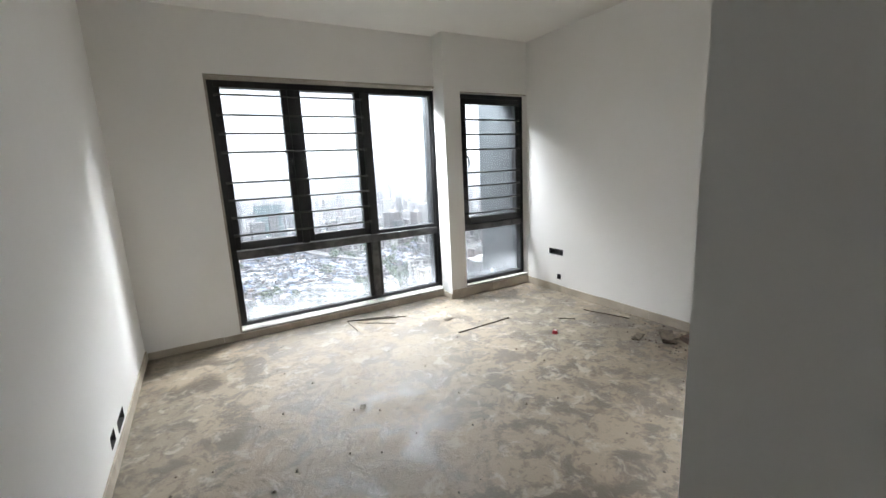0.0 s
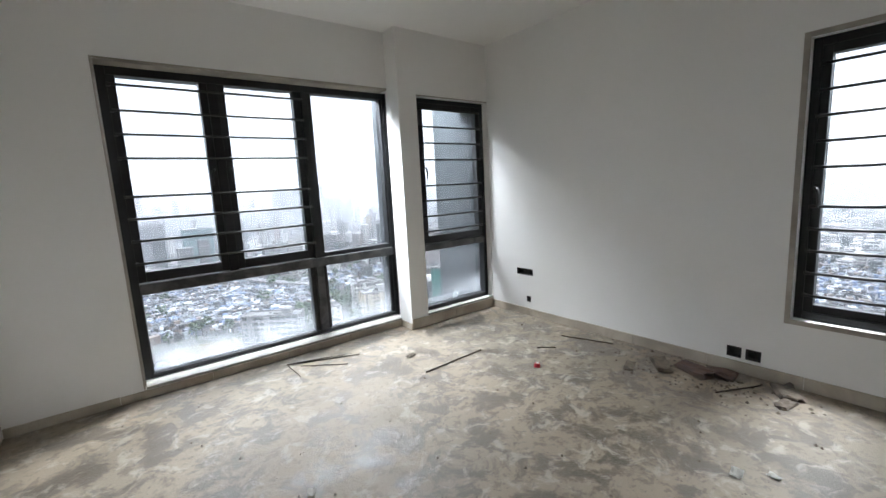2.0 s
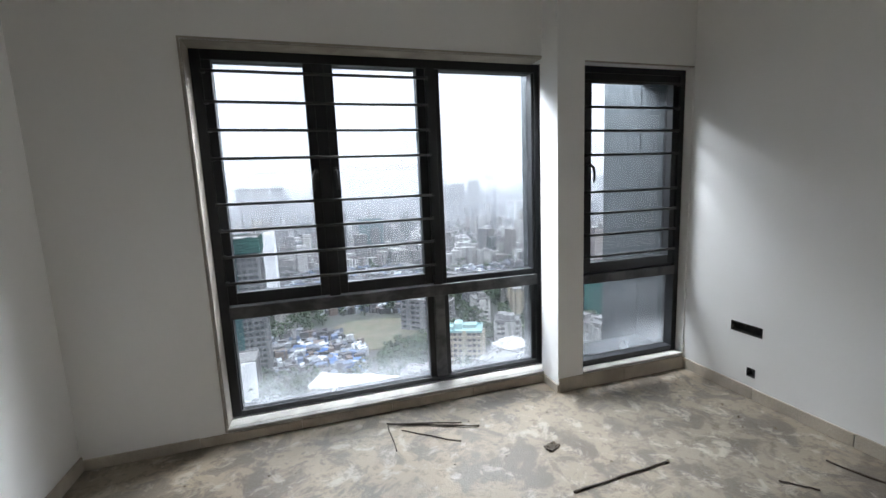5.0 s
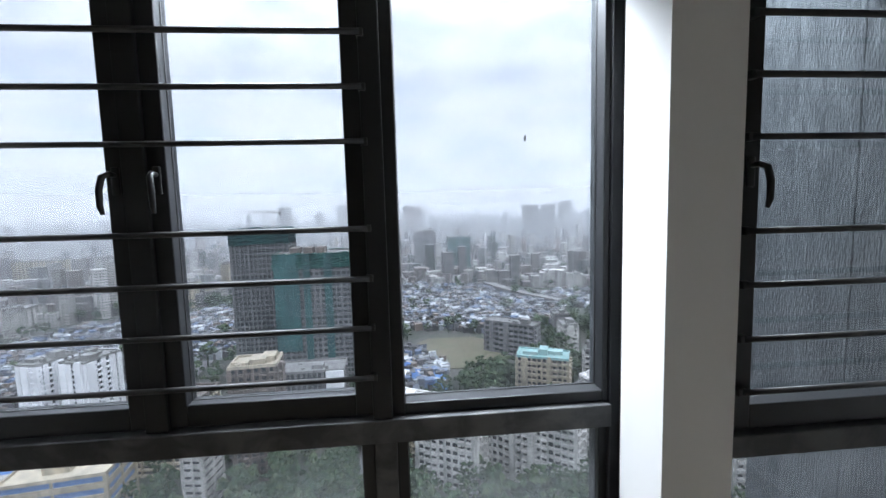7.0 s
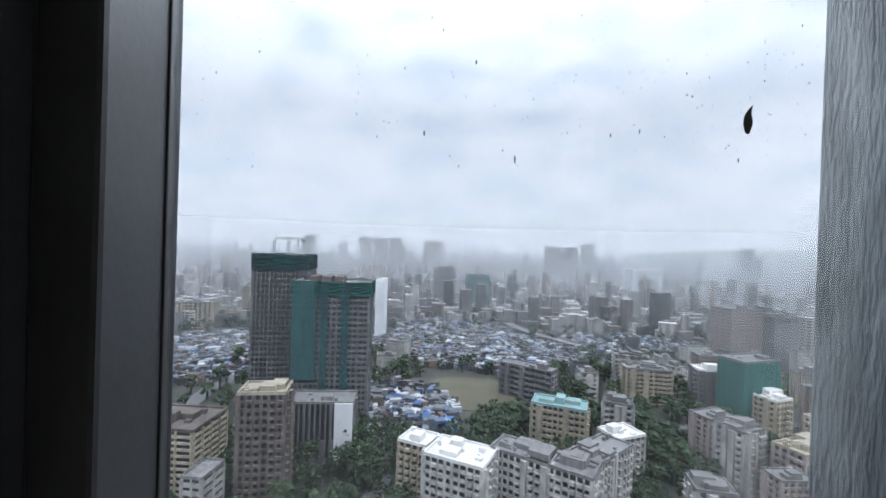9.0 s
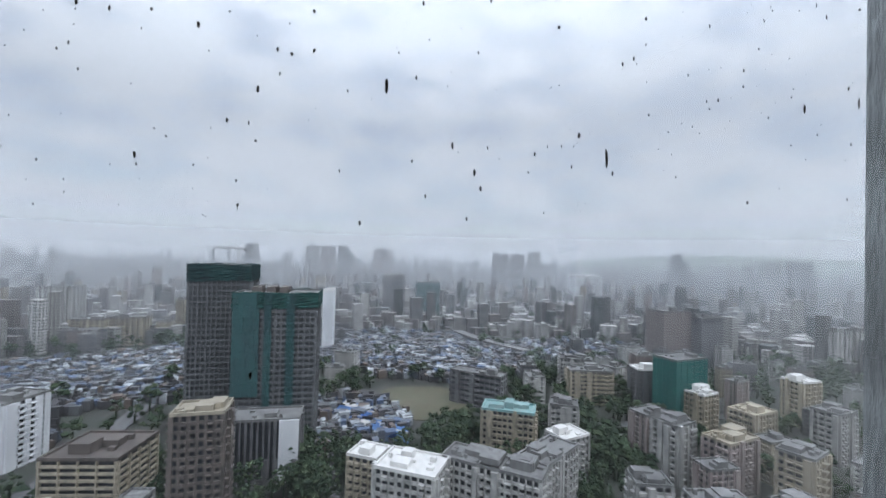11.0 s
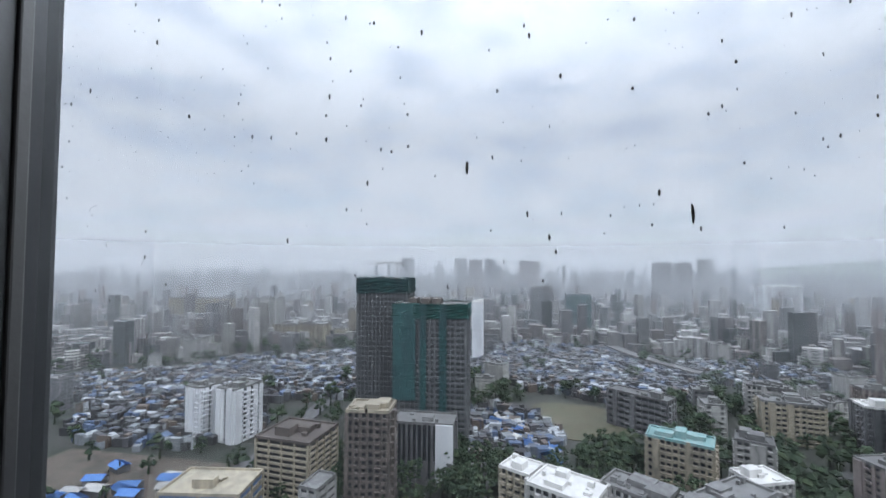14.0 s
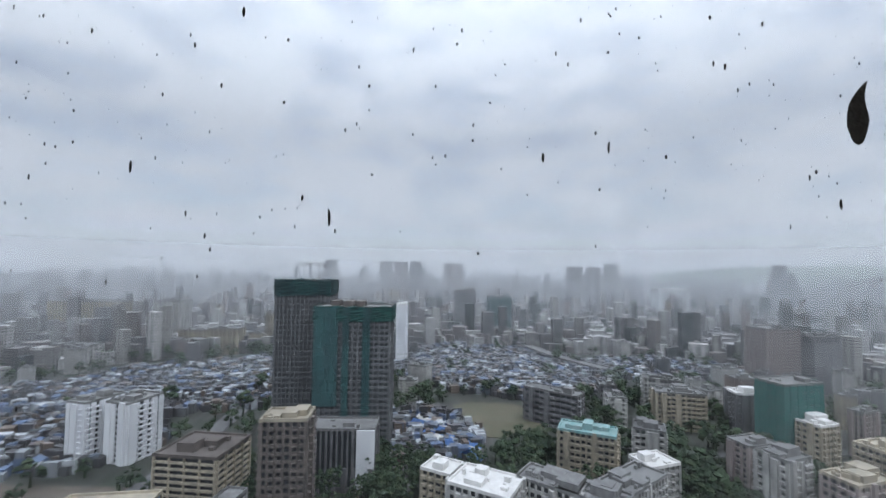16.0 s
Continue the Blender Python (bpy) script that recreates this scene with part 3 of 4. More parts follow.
DARKGLASS = mat("dark_window_glass", (0.022, 0.025, 0.03), (0.04, 0.043, 0.05), 0.4, 0.4, 2.0, 0.0)
ROOFGREY = city_mat("weathered_roof", (0.22, 0.22, 0.215), (0.13, 0.13, 0.13), 0.2, per=0.15)
ROOFWHITE = city_mat("white_roof_coat", (0.72, 0.71, 0.68), (0.55, 0.54, 0.52), 0.2)
ROOFCYAN = city_mat("cyan_roof_coat", (0.15, 0.34, 0.34), (0.30, 0.36, 0.35), 0.25)
ROOFBLUE = city_mat("blue_tarpaulin", (0.08, 0.20, 0.52), (0.14, 0.28, 0.52), 0.3, 0.6, per=0.25)
PANELWHITE = city_mat("white_cladding", (0.74, 0.75, 0.76), (0.62, 0.63, 0.65), 0.05)
GRASS = city_mat("dry_playground", (0.085, 0.09, 0.055), (0.12, 0.105, 0.07), 0.04)
ASPHALT = city_mat("asphalt", (0.12, 0.12, 0.125), (0.16, 0.16, 0.16), 0.05)
HUTS = random_tint("tin_roofs", [(0.12, 0.125, 0.13), (0.07, 0.07, 0.075), (0.14, 0.16, 0.20), (0.26, 0.28, 0.30), (0.07, 0.07, 0.075), (0.16, 0.13, 0.11),
                                 (0.11, 0.155, 0.25), (0.11, 0.11, 0.12), (0.46, 0.48, 0.50), (0.05, 0.05, 0.055)], 0.7)
FARWALL = random_tint("far_buildings", [(0.24, 0.23, 0.22), (0.16, 0.16, 0.16), (0.35, 0.34, 0.32), (0.21, 0.19, 0.18), (0.44, 0.43, 0.42), (0.10, 0.11, 0.11), (0.50, 0.49, 0.47), (0.19, 0.18, 0.18)], rows=True)
LEAVES = random_tint("monsoon_foliage", [(0.025, 0.045, 0.022), (0.035, 0.06, 0.028), (0.02, 0.036, 0.02), (0.045, 0.065, 0.03)], 0.9, 0.7, 1.3)

bm = bmesh.new()
box(bm, -4800, 4800, -600, 4900, GZ - 2, GZ)
solid("ground", bm, GROUND, "hazy built-up city ground far below", "ground", "structure")


MARSH = city_mat("mangrove_marsh", (0.10, 0.14, 0.09), (0.14, 0.17, 0.12), 0.004)
bm = bmesh.new()
box(bm, 1250, 4700, -580, 1500, GZ, GZ + 0.6)
solid("marsh", bm, MARSH, "pale green mangrove flats beyond the low city", "ground", "structure")


def raw_mesh(name, verts, faces, material, label, category, kind):
    me = bpy.data.meshes.new(name)
    me.from_pydata(verts, [], faces)
    me.materials.append(material)
    return tagged(new(name, me), label, category, "", kind)


def clad_block(name, label, w, d, h, floor=3.1, bay=3.6, wall=None, band=0.5, pier=0.3, roof=None, proud=0.3, tanks=2, core=None, group="", seed=1):
    """A block of flats at the origin: dark window core, floor bands and piers standing proud of it, parapet roof with tank rooms."""
    rnd = random.Random(seed)
    ob = thing(name, label, "building", group=group)
    bm = bmesh.new()
    box(bm, -w / 2, w / 2, -d / 2, d / 2, 0, h)
    part("windows", bm, core or DARKGLASS, ob, "rows of dark windows")
    bm = bmesh.new()
    count = max(1, int(h / floor))
    fh = h / count
    e = proud
    for i in range(count):
        box(bm, -w / 2 - e, w / 2 + e, -d / 2 - e, d / 2 + e, i * fh, i * fh + fh * band)
    for axis in (0, 1):
        span, other = (w, d) if axis == 0 else (d, w)
        cols = max(2, int(span / bay))
        for i in range(cols + 1):
            c = -span / 2 + span * i / cols
            wide = pier * bay * (1.8 if i in (0, cols) else rnd.choice((0.7, 1.0, 1.3)))
            for s in (-1, 1):
                y0, y1 = sorted((s * (other / 2 - 0.2), s * (other / 2 + e * 1.35)))
                if axis == 0:
                    box(bm, max(c - wide / 2, -w / 2 - e), min(c + wide / 2, w / 2 + e), y0, y1, 0, h)
                else:
                    box(bm, y0, y1, max(c - wide / 2, -d / 2 - e), min(c + wide / 2, d / 2 + e), 0, h)
    if 2.0 < bay < 5.0 and 18 < h < 80:
        # balcony stacks and window hoods that break up the long sides
        for axis in (0, 1):
            span, other = (w, d) if axis == 0 else (d, w)
            cols = max(2, int(span / bay))
            step = span / cols
            for i in range(cols):
                look_of = rnd.random()
                if look_of > 0.75:
                    continue
                c, out, reach = -span / 2 + step * (i + 0.5), rnd.uniform(0.7, 1.5), step * rnd.uniform(0.30, 0.46)
                for s in (-1, 1):
                    y0, y1 = sorted((s * (other / 2 + e), s * (other / 2 + e + out)))
                    levels = [(0, h + rnd.choice((0, 0, 1.4)))] if look_of < 0.16 else [(k * fh, k * fh + fh * (0.40 if look_of < 0.5 else 0.12)) for k in range(count)]
                    for za, zb in levels:
                        if axis == 0:
                            box(bm, c - reach, c + reach, y0, y1, za, zb)
                        else:
                            box(bm, y0, y1, c - reach, c + reach, za, zb)
    part("wall", bm, wall or GREYWASH, ob)
    bm = bmesh.new()
    box(bm, -w / 2 - e, w / 2 + e, -d / 2 - e, d / 2 + e, h, h + 0.4)
    for a, b, c, f in ((-w / 2 - e, w / 2 + e, -d / 2 - e, -d / 2 + 0.1), (-w / 2 - e, w / 2 + e, d / 2 - 0.1, d / 2 + e),
                       (-w / 2 - e, -w / 2 + 0.1, -d / 2, d / 2), (w / 2 - 0.1, w / 2 + e, -d / 2, d / 2)):
        box(bm, a, b, c, f, h + 0.4, h + 1.3)
    for _ in range(tanks * 3):
        tx, ty = rnd.uniform(-w * 0.42, w * 0.42), rnd.uniform(-d * 0.38, d * 0.38)
        tw = rnd.uniform(0.5, 1.4)
        box(bm, tx - tw, tx + tw, ty - tw * 0.8, ty + tw * 0.8, h + 0.4, h + 0.4 + rnd.uniform(0.8, 2.2))
    for _ in range(tanks):
        tx, ty = rnd.uniform(-w * 0.3, w * 0.3), rnd.uniform(-d * 0.25, d * 0.25)
        tw, td, th = rnd.uniform(2, 4.5), rnd.uniform(2, 4), rnd.uniform(1.8, 4)
        box(bm, tx - tw, tx + tw, ty - td, ty + td, h + 0.4, h + 0.4 + th)
    part("roof", bm, roof or ROOFGREY, ob)
    return ob


def put(ob, x, y, turn=0.0, z=GZ):
    ob.location, ob.rotation_euler = (x, y, z), (0, 0, radians(turn))
    return ob


# two towers under construction with torn green nets, and their podium
def net_wrap(ob, w, d, z0, z1, material, name="scaffold_net", bulge=0.8, seed=3):
    """Scaffold netting hung round a tower, with folds."""
    rnd = random.Random(seed)
    bm = bmesh.new()
    ringpts = []
    for (x0, y0, x1, y1) in ((-w, -d, w, -d), (w, -d, w, d), (w, d, -w, d), (-w, d, -w, -d)):
        for k in range(10):
            f = k / 10
            ringpts.append((x0 + (x1 - x0) * f, y0 + (y1 - y0) * f))
    rows = 14
    grid = []
    for j in range(rows + 1):
        z = z0 + (z1 - z0) * j / rows
        grid.append([bm.verts.new((x * (1 + rnd.uniform(0, bulge) / w), y * (1 + rnd.uniform(0, bulge) / d), z + rnd.uniform(-0.5, 0.5))) for x, y in ringpts])
    m = len(ringpts)
    for j in range(rows):
        for k in range(m):
            bm.faces.new([grid[j][k], grid[j][(k + 1) % m], grid[j + 1][(k + 1) % m], grid[j + 1][k]])
    bmesh.ops.solidify(bm, geom=list(bm.faces), thickness=0.1)
    part(name, bm, material, ob, "sagging green scaffold net")


t1 = put(clad_block("construction_tower", "unfinished grey concrete tower with green net on top", 34, 26, 100, 3.3, 2.6, RAWCONC, 0.32, 0.28, ROOFGREY, 0.5, 3, seed=4), -94, 286, 4)
net_wrap(t1, 17.6, 13.6, 93, 103, NET)
t2 = put(clad_block("construction_tower", "unfinished tower wrapped in dark green scaffold net", 44, 24, 87, 3.3, 3.0, RAWCONC, 0.4, 0.3, ROOFGREY, 0.5, 0, seed=5), -56, 264, 2)
for i, (a, b) in enumerate(((-22.6, -8.5), (-6.0, -2.0), (6.0, 10.5))):
    bm = bmesh.new()
    for k in range(10):
        x0, x1 = a + (b - a) * k / 10, a + (b - a) * (k + 1) / 10
        for j in range(8):
            z0, z1 = (30 if i == 0 else 6) + j * (58 if i == 0 else 82) / 8, (30 if i == 0 else 6) + (j + 1) * (58 if i == 0 else 82) / 8
            yy = -13.2 - random.uniform(0, 0.7)
            box(bm, x0, x1, yy, yy + 0.25, z0, z1)
    part("scaffold_net", bm, NET, t2, "hanging strip of dark green net")
net_wrap(t2, 22.9, 12.9, 79.5, 88.5, NETLIGHT, seed=8)
bm = bmesh.new()
for x in (-12, -4, 3):
    box(bm, x - 2.5, x + 2.5, -6, 6, 87.5, 91)
part("roof_formwork", bm, BROWNWASH, t2, "brown formwork stacks on the roof")
pod = put(clad_block("podium_building", "dark low podium with a tall white end panel", 32, 16, 30, 30, 2.6, GREYWASH, 0.08, 0.42, ROOFGREY, 0.4, 1, seed=6), -51.5, 222, 2)
bm = bmesh.new()
box(bm, 7.2, 16.2, -9.4, -8.6, 0, 30.6)
part("white_panel", bm, PANELWHITE, pod, "blank white end panel")


def crane(x, y, z, turn):
    ob = thing("tower_crane", "tower crane on the unfinished grey tower", "crane", (x, y, z))
    ob.scale = (0.6, 0.6, 0.75)
    ob.rotation_euler = (0, 0, radians(turn))
    bm = bmesh.new()
    for sx in (-0.8, 0.8):
        for sy in (-0.8, 0.8):
            box(bm, sx - 0.15, sx + 0.15, sy - 0.15, sy + 0.15, 0, 15)
    for k in range(8):
        box(bm, -0.8, 0.8, -0.9, -0.7, k * 1.9, k * 1.9 + 0.25)
        box(bm, -0.9, -0.7, -0.8, 0.8, k * 1.9, k * 1.9 + 0.25)
    part("mast", bm, BROWNWASH, ob)
    bm = bmesh.new()
    for o in (-0.5, 0.5):
        box(bm, -24, 8, o - 0.15, o + 0.15, 15, 15.4)
    box(bm, -24, 8, -0.12, 0.12, 16.4, 16.7)
    for k in range(20):
        box(bm, -23 + k * 1.5, -22.7 + k * 1.5, -0.5, 0.5, 15.2, 16.5)
    part("jib", bm, BROWNWASH, ob)
    bm = bmesh.new()
    box(bm, 5, 8, -1, 1, 12.6, 15)
    part("counterweight", bm, GREYWASH, ob)


crane(-88, 290, -8.5, 12)

# nearer blocks that can be told apart
put(clad_block("slab_tower", "slim white tower end with a row of small windows", 11, 26, 68, 3.0, 5.5, PANELWHITE, 0.6, 0.78, ROOFWHITE, 0.2, 1, seed=7), -52, 505, 0)
for i, (x, w) in enumerate(((-205, 13), (-182, 15))):
    put(clad_block("white_slab_block", "tall white residential slab block with window slots", w, 22, 33, 3.0, w / 3.2, PANELWHITE, 0.30, 0.62, ROOFGREY, 0.4, 2, group="twin white slabs", seed=9 + i), x, 250, -14)
put(clad_block("unfinished_block", "brown unfinished apartment block with cream top", 18, 14, 49, 3.2, 3.0, BROWNWASH, 0.35, 0.35, CREAMWASH, 0.6, 3, seed=11), -66, 180, 6)
put(clad_block("office_block", "low office block with blue glass bands", 32, 20, 22, 4.2, 34, CREAMWASH, 0.5, 0.02, CREAMWASH, 0.5, 1, city_mat("blue_band_glass", (0.10, 0.17, 0.33), (0.14, 0.22, 0.38), 0.2, 0.4), seed=12), -126, 157, 8)
put(clad_block("office_block", "brown banded office block with long sun shades", 28, 24, 30, 2.6, 6, CREAMWASH, 0.35, 0.06, BROWNWASH, 0.9, 2, seed=13), -109, 194, -6)
put(clad_block("office_block", "narrow pale corrugated block", 8, 13, 24, 3.0, 9, WHITEWASH, 0.6, 0.1, ROOFGREY, 0.3, 0, seed=14), -82, 162, -8)
put(clad_block("apartment_block", "white apartment block with bright white terrace roof", 24, 17, 30, 3.1, 2.8, WHITEWASH, 0.42, 0.3, ROOFWHITE, 0.5, 2, seed=15), 16, 166, -28)
put(clad_block("apartment_block", "cream apartment block with a white parapet roof", 13, 12, 28, 3.1, 2.8, CREAMWASH, 0.42, 0.3, ROOFWHITE, 0.5, 1, seed=16), -1, 182, -28)
for w, x, y, a, s in ((24, 42, 168, -35, 17), (24, 55, 159, -35, 18), (26, 74, 170, 38, 19)):
    put(clad_block("apartment_block", "white balconied apartment wing with tanks on the roof", w, 13, 30, 3.1, 2.6, WHITEWASH, 0.38, 0.26, ROOFGREY, 0.6, 3, group="wings of the large court", seed=s), x, y, a)
put(clad_block("apartment_block", "cream apartment block with a cyan waterproofed roof", 28, 14, 27, 3.1, 2.8, CREAMWASH, 0.42, 0.26, ROOFCYAN, 0.6, 3, seed=20), 76, 229, -24)
put(clad_block("apartment_block", "compact white apartment block with round corners", 16, 13, 24, 3.1, 3.2, WHITEWASH, 0.45, 0.3, ROOFWHITE, 0.5, 1, seed=21), 97, 200, 20)
put(clad_block("school_building", "long grey school building beside the playground", 40, 13, 24, 3.8, 4, GREYWASH, 0.42, 0.12, ROOFGREY, 0.5, 2, seed=22), 79, 312, -38)
# small blocks packed among trees, each with its own footprint and paint
for x, y, w, d, h, wall, roof, a, lab, sd in (
        (223, 295, 26, 13, 24, WHITEWASH, ROOFGREY, 12, "low white apartment row behind trees", 61), (218, 253, 15, 13, 24, CREAMWASH, ROOFWHITE, 18, "cream apartment block with a white rounded roof", 62),
        (216, 212, 20, 14, 27, CREAMWASH, CREAMWASH, 14, "yellowish apartment block with a stepped roof", 63), (154, 197, 15, 13, 29, WHITEWASH, ROOFGREY, 20, "tall weathered white apartment block", 64),
        (174, 183, 22, 13, 26, PINKWASH, CREAMWASH, 16, "pinkish apartment block with open balconies", 65), (109, 153, 13, 11, 25, WHITEWASH, ROOFGREY, -14, "narrow white apartment block with a grey roof", 66),
        (127, 138, 20, 11, 24, WHITEWASH, ROOFGREY, -10, "weathered white apartment row with tanks", 67), (186, 158, 16, 13, 30, CREAMWASH, ROOFGREY, 24, "cream apartment block with a grey roof", 68),
        (176, 350, 26, 14, 24, WHITEWASH, ROOFGREY, -20, "long white apartment block beyond the court", 69), (298, 254, 17, 14, 30, CREAMWASH, ROOFWHITE, 8, "cream apartment block with a white roof", 70),
        (152, 128, 16, 12, 26, PINKWASH, ROOFGREY, 6, "pinkish weathered apartment block", 71), (112, 236, 15, 12, 26, WHITEWASH, ROOFGREY, -24, "white apartment block with grey water tanks", 72),
        (263, 205, 18, 13, 28, WHITEWASH, ROOFGREY, 15, "white apartment block with a grey roof", 73)):
    put(clad_block("apartment_block", lab, w, d, h, 3.1, 2.8, wall, 0.42, 0.28, roof, 0.5, 3, seed=sd), x, y, a)
put(clad_block("construction_block", "low block wrapped in bright green net", 30, 18, 44, 4.0, 6, NETLIGHT, 0.8, 0.5, ROOFGREY, 0.4, 1, seed=74), 214, 268, 14)
put(clad_block("construction_tower", "hazy tower under grey scaffold netting", 36, 24, 58, 3.2, 5, PINKWASH, 0.6, 0.3, ROOFGREY, 0.4, 2, seed=27), 316, 414, 10)
put(clad_block("construction_tower", "tower with blank grey scaffold sheet", 30, 24, 52, 52, 9, GREYWASH, 0.9, 0.3, ROOFGREY, 0.4, 2, seed=28), 352, 408, 10)
bm = bmesh.new()
for k in range(24):
    box(bm, 268 + k * 3, 271 + k * 3, 392 + random.uniform(-0.5, 0.5), 393, GZ, GZ + 15 + random.uniform(-1, 1))
solid("site_screen", bm, NETLIGHT, "bright green net screen round a building site", "site screen")
put(clad_block("hospital_block", "large white ribbed hospital slab", 72, 30, 70, 3.5, 5, PANELWHITE, 0.18, 0.52, ROOFWHITE, 0.5, 2, seed=29), 508, 962, 6)
put(clad_block("apartment_block", "plain grey weathered apartment slab", 26, 14, 30, 3.1, 3.2, GREYWASH, 0.5, 0.35, ROOFWHITE, 0.5, 2, seed=30), 208, 292, -8)
put(clad_block("apartment_block", "cream square apartment block round a court", 32, 15, 25, 3.1, 3.2, CREAMWASH, 0.45, 0.3, ROOFGREY, 0.5, 4, seed=31), 168, 310, -12)
put(clad_block("construction_tower", "dark tower wrapped in green net", 38, 28, 64, 3.2, 6, NET, 0.75, 0.4, ROOFGREY, 0.4, 1, seed=32), 92, 740, 0)
put(clad_block("apartment_tower", "dark grey apartment tower", 36, 26, 75, 3.2, 5, GREYWASH, 0.5, 0.4, ROOFGREY, 0.4, 2, seed=33), 32, 722, 0)
put(clad_block("apartment_tower", "pair of white-edged apartment towers", 18, 18, 43, 3.1, 5, WHITEWASH, 0.3, 0.5, ROOFGREY, 0.5, 2, seed=34), 478, 372, 0)
put(clad_block("apartment_tower", "pair of white-edged apartment towers", 18, 18, 43, 3.1, 5, WHITEWASH, 0.3, 0.5, ROOFGREY, 0.5, 2, seed=35), 502, 372, 0)
# skyline landmarks
for x, y, w, d, h, wall, s in ((-400, 1500, 18, 26, 150, WHITEWASH, 40), (-422, 1500, 14, 26, 148, GREYWASH, 41), (-200, 1400, 46, 24, 146, WHITEWASH, 42), (-150, 1400, 50, 24, 144, PINKWASH, 43),
                               (-102, 1400, 44, 24, 145, GREYWASH, 44), (26, 1500, 80, 26, 140, PINKWASH, 45), (585, 1500, 44, 30, 146, WHITEWASH, 46), (455, 1500, 62, 30, 135, BROWNWASH, 47),
                               (520, 1500, 50, 30, 134, BROWNWASH, 48), (1180, 1500, 32, 30, 150, GREYWASH, 49), (1184, 1100, 42, 30, 130, WHITEWASH, 50), (1282, 1100, 78, 30, 130, GREYWASH, 51),
                               (-363, 560, 34, 24, 64, WHITEWASH, 52), (-416, 572, 34, 20, 30, PINKWASH, 53), (-320, 545, 38, 20, 29, CREAMWASH, 54), (-282, 545, 36, 20, 31, CREAMWASH, 55),
                               (-406, 468, 36, 20, 22, WHITEWASH, 56), (-588, 695, 118, 24, 50, CREAMWASH, 57)):
    if y > 1000:
        w, h = w * 0.8, h - 14
    put(clad_block("apartment_tower" if h > 60 else "apartment_block", "hazy distant residential %s" % ("tower" if h > 60 else "block"), w, d, h, 3.4, 9.0 if y > 1000 else 5.5, wall, 0.5 if y > 1000 else 0.4, 0.38, ROOFGREY, 0.9, 2, seed=s), x, y, 0)

# many more blocks of a dozen kinds
rnd = random.Random(21)
kinds = []
for i in range(12):
    h = rnd.choice((18, 22, 26, 30, 34, 48, 60, 72))
    w, d = (rnd.uniform(16, 34), rnd.uniform(14, 22)) if h < 40 else (rnd.uniform(13, 21), rnd.uniform(13, 18))
    wall = (WHITEWASH, CREAMWASH, GREYWASH, PINKWASH, WHITEWASH, BROWNWASH, WHITEWASH)[i % 7]
    kinds.append((put(clad_block("apartment_tower" if h > 40 else "apartment_block", "hazy grey apartment tower in the middle distance" if h > 40 else "weathered hazy mid-rise apartment block among trees", w, d, h, 3.2, rnd.uniform(3.2, 5), wall, rnd.uniform(0.35, 0.55), rnd.uniform(0.25, 0.45),
                                 ROOFGREY, 0.5, 2, group="city blocks", seed=100 + i), -600 + i * 60, 900 + 40 * (i % 3), rnd.uniform(0, 90)), h, max(w, d)))
taken = []
for ob in list(scene.objects):
    if ob.parent is None and ob.type == "EMPTY" and ob.location.z == GZ:
        taken.append((ob.location.x, ob.location.y, 26))
FREE = ((37, 320, 48), (0, 290, 40), (60, 165, 40), (45, 240, 75), (-95, 235, 60), (120, 640, 70), (150, 520, 40), (180, 700, 60), (165, 460, 30))   # playground, market, court, site, flyover


def clear_of(x, y, r):
    return all((x - a) ** 2 + (y - b) ** 2 > (r + c * 0.45) ** 2 for a, b, c in taken) and all((x - a) ** 2 + (y - b) ** 2 > (r + c) ** 2 for a, b, c in FREE)


SLUMS = ((-14, 288, 40, 46), (-245, 262, 70, 45), (60, 470, 120, 95), (-10, 560, 130, 120), (-230, 400, 120, 90), (250, 480, 90, 60), (-330, 330, 110, 60), (90, 400, 60, 40), (-150, 470, 90, 80), (520, 110, 170, 160))


def in_slum(x, y):
    return any(((x - a) / rx) ** 2 + ((y - b) / ry) ** 2 < 1 for a, b, rx, ry in SLUMS)


made = 0
for _ in range(12000):
    if made >= 300:
        break
    az, r = radians(rnd.uniform(-60, 58)), 130 + 1300 * rnd.random() ** 1.2
    x, y = r * math.sin(az), r * math.cos(az)
    tall = rnd.random() < (0.0 if r < 620 else 0.2)
    pick = [k for k in kinds if (k[1] > 40) == tall]
    base, h, size = rnd.choice(pick)
    near_left = x < -110 and r < 420
    if (in_slum(x, y) and rnd.random() < 0.97) or not clear_of(x, y, size * 0.42) or (near_left and rnd.random() < 0.7):
        continue
    if (r < 330 and -170 < x < 130) or (r < 520 and abs(x) < 0.28 * y and rnd.random() < 0.85):
        continue
    taken.append((x, y, size))
    c = copy_thing(base, pose(x, y, GZ, 0, 0, rnd.uniform(-25, 25)))
    s = rnd.uniform(0.6, 0.95) * (1.0 if r < 420 else 0.72)
    c.scale = (s * rnd.uniform(0.75, 1.05), s * rnd.uniform(0.75, 1.05), rnd.uniform(0.6, 0.95))
    made += 1

# the joined rest of the distant city
rs = np.random.RandomState(7)


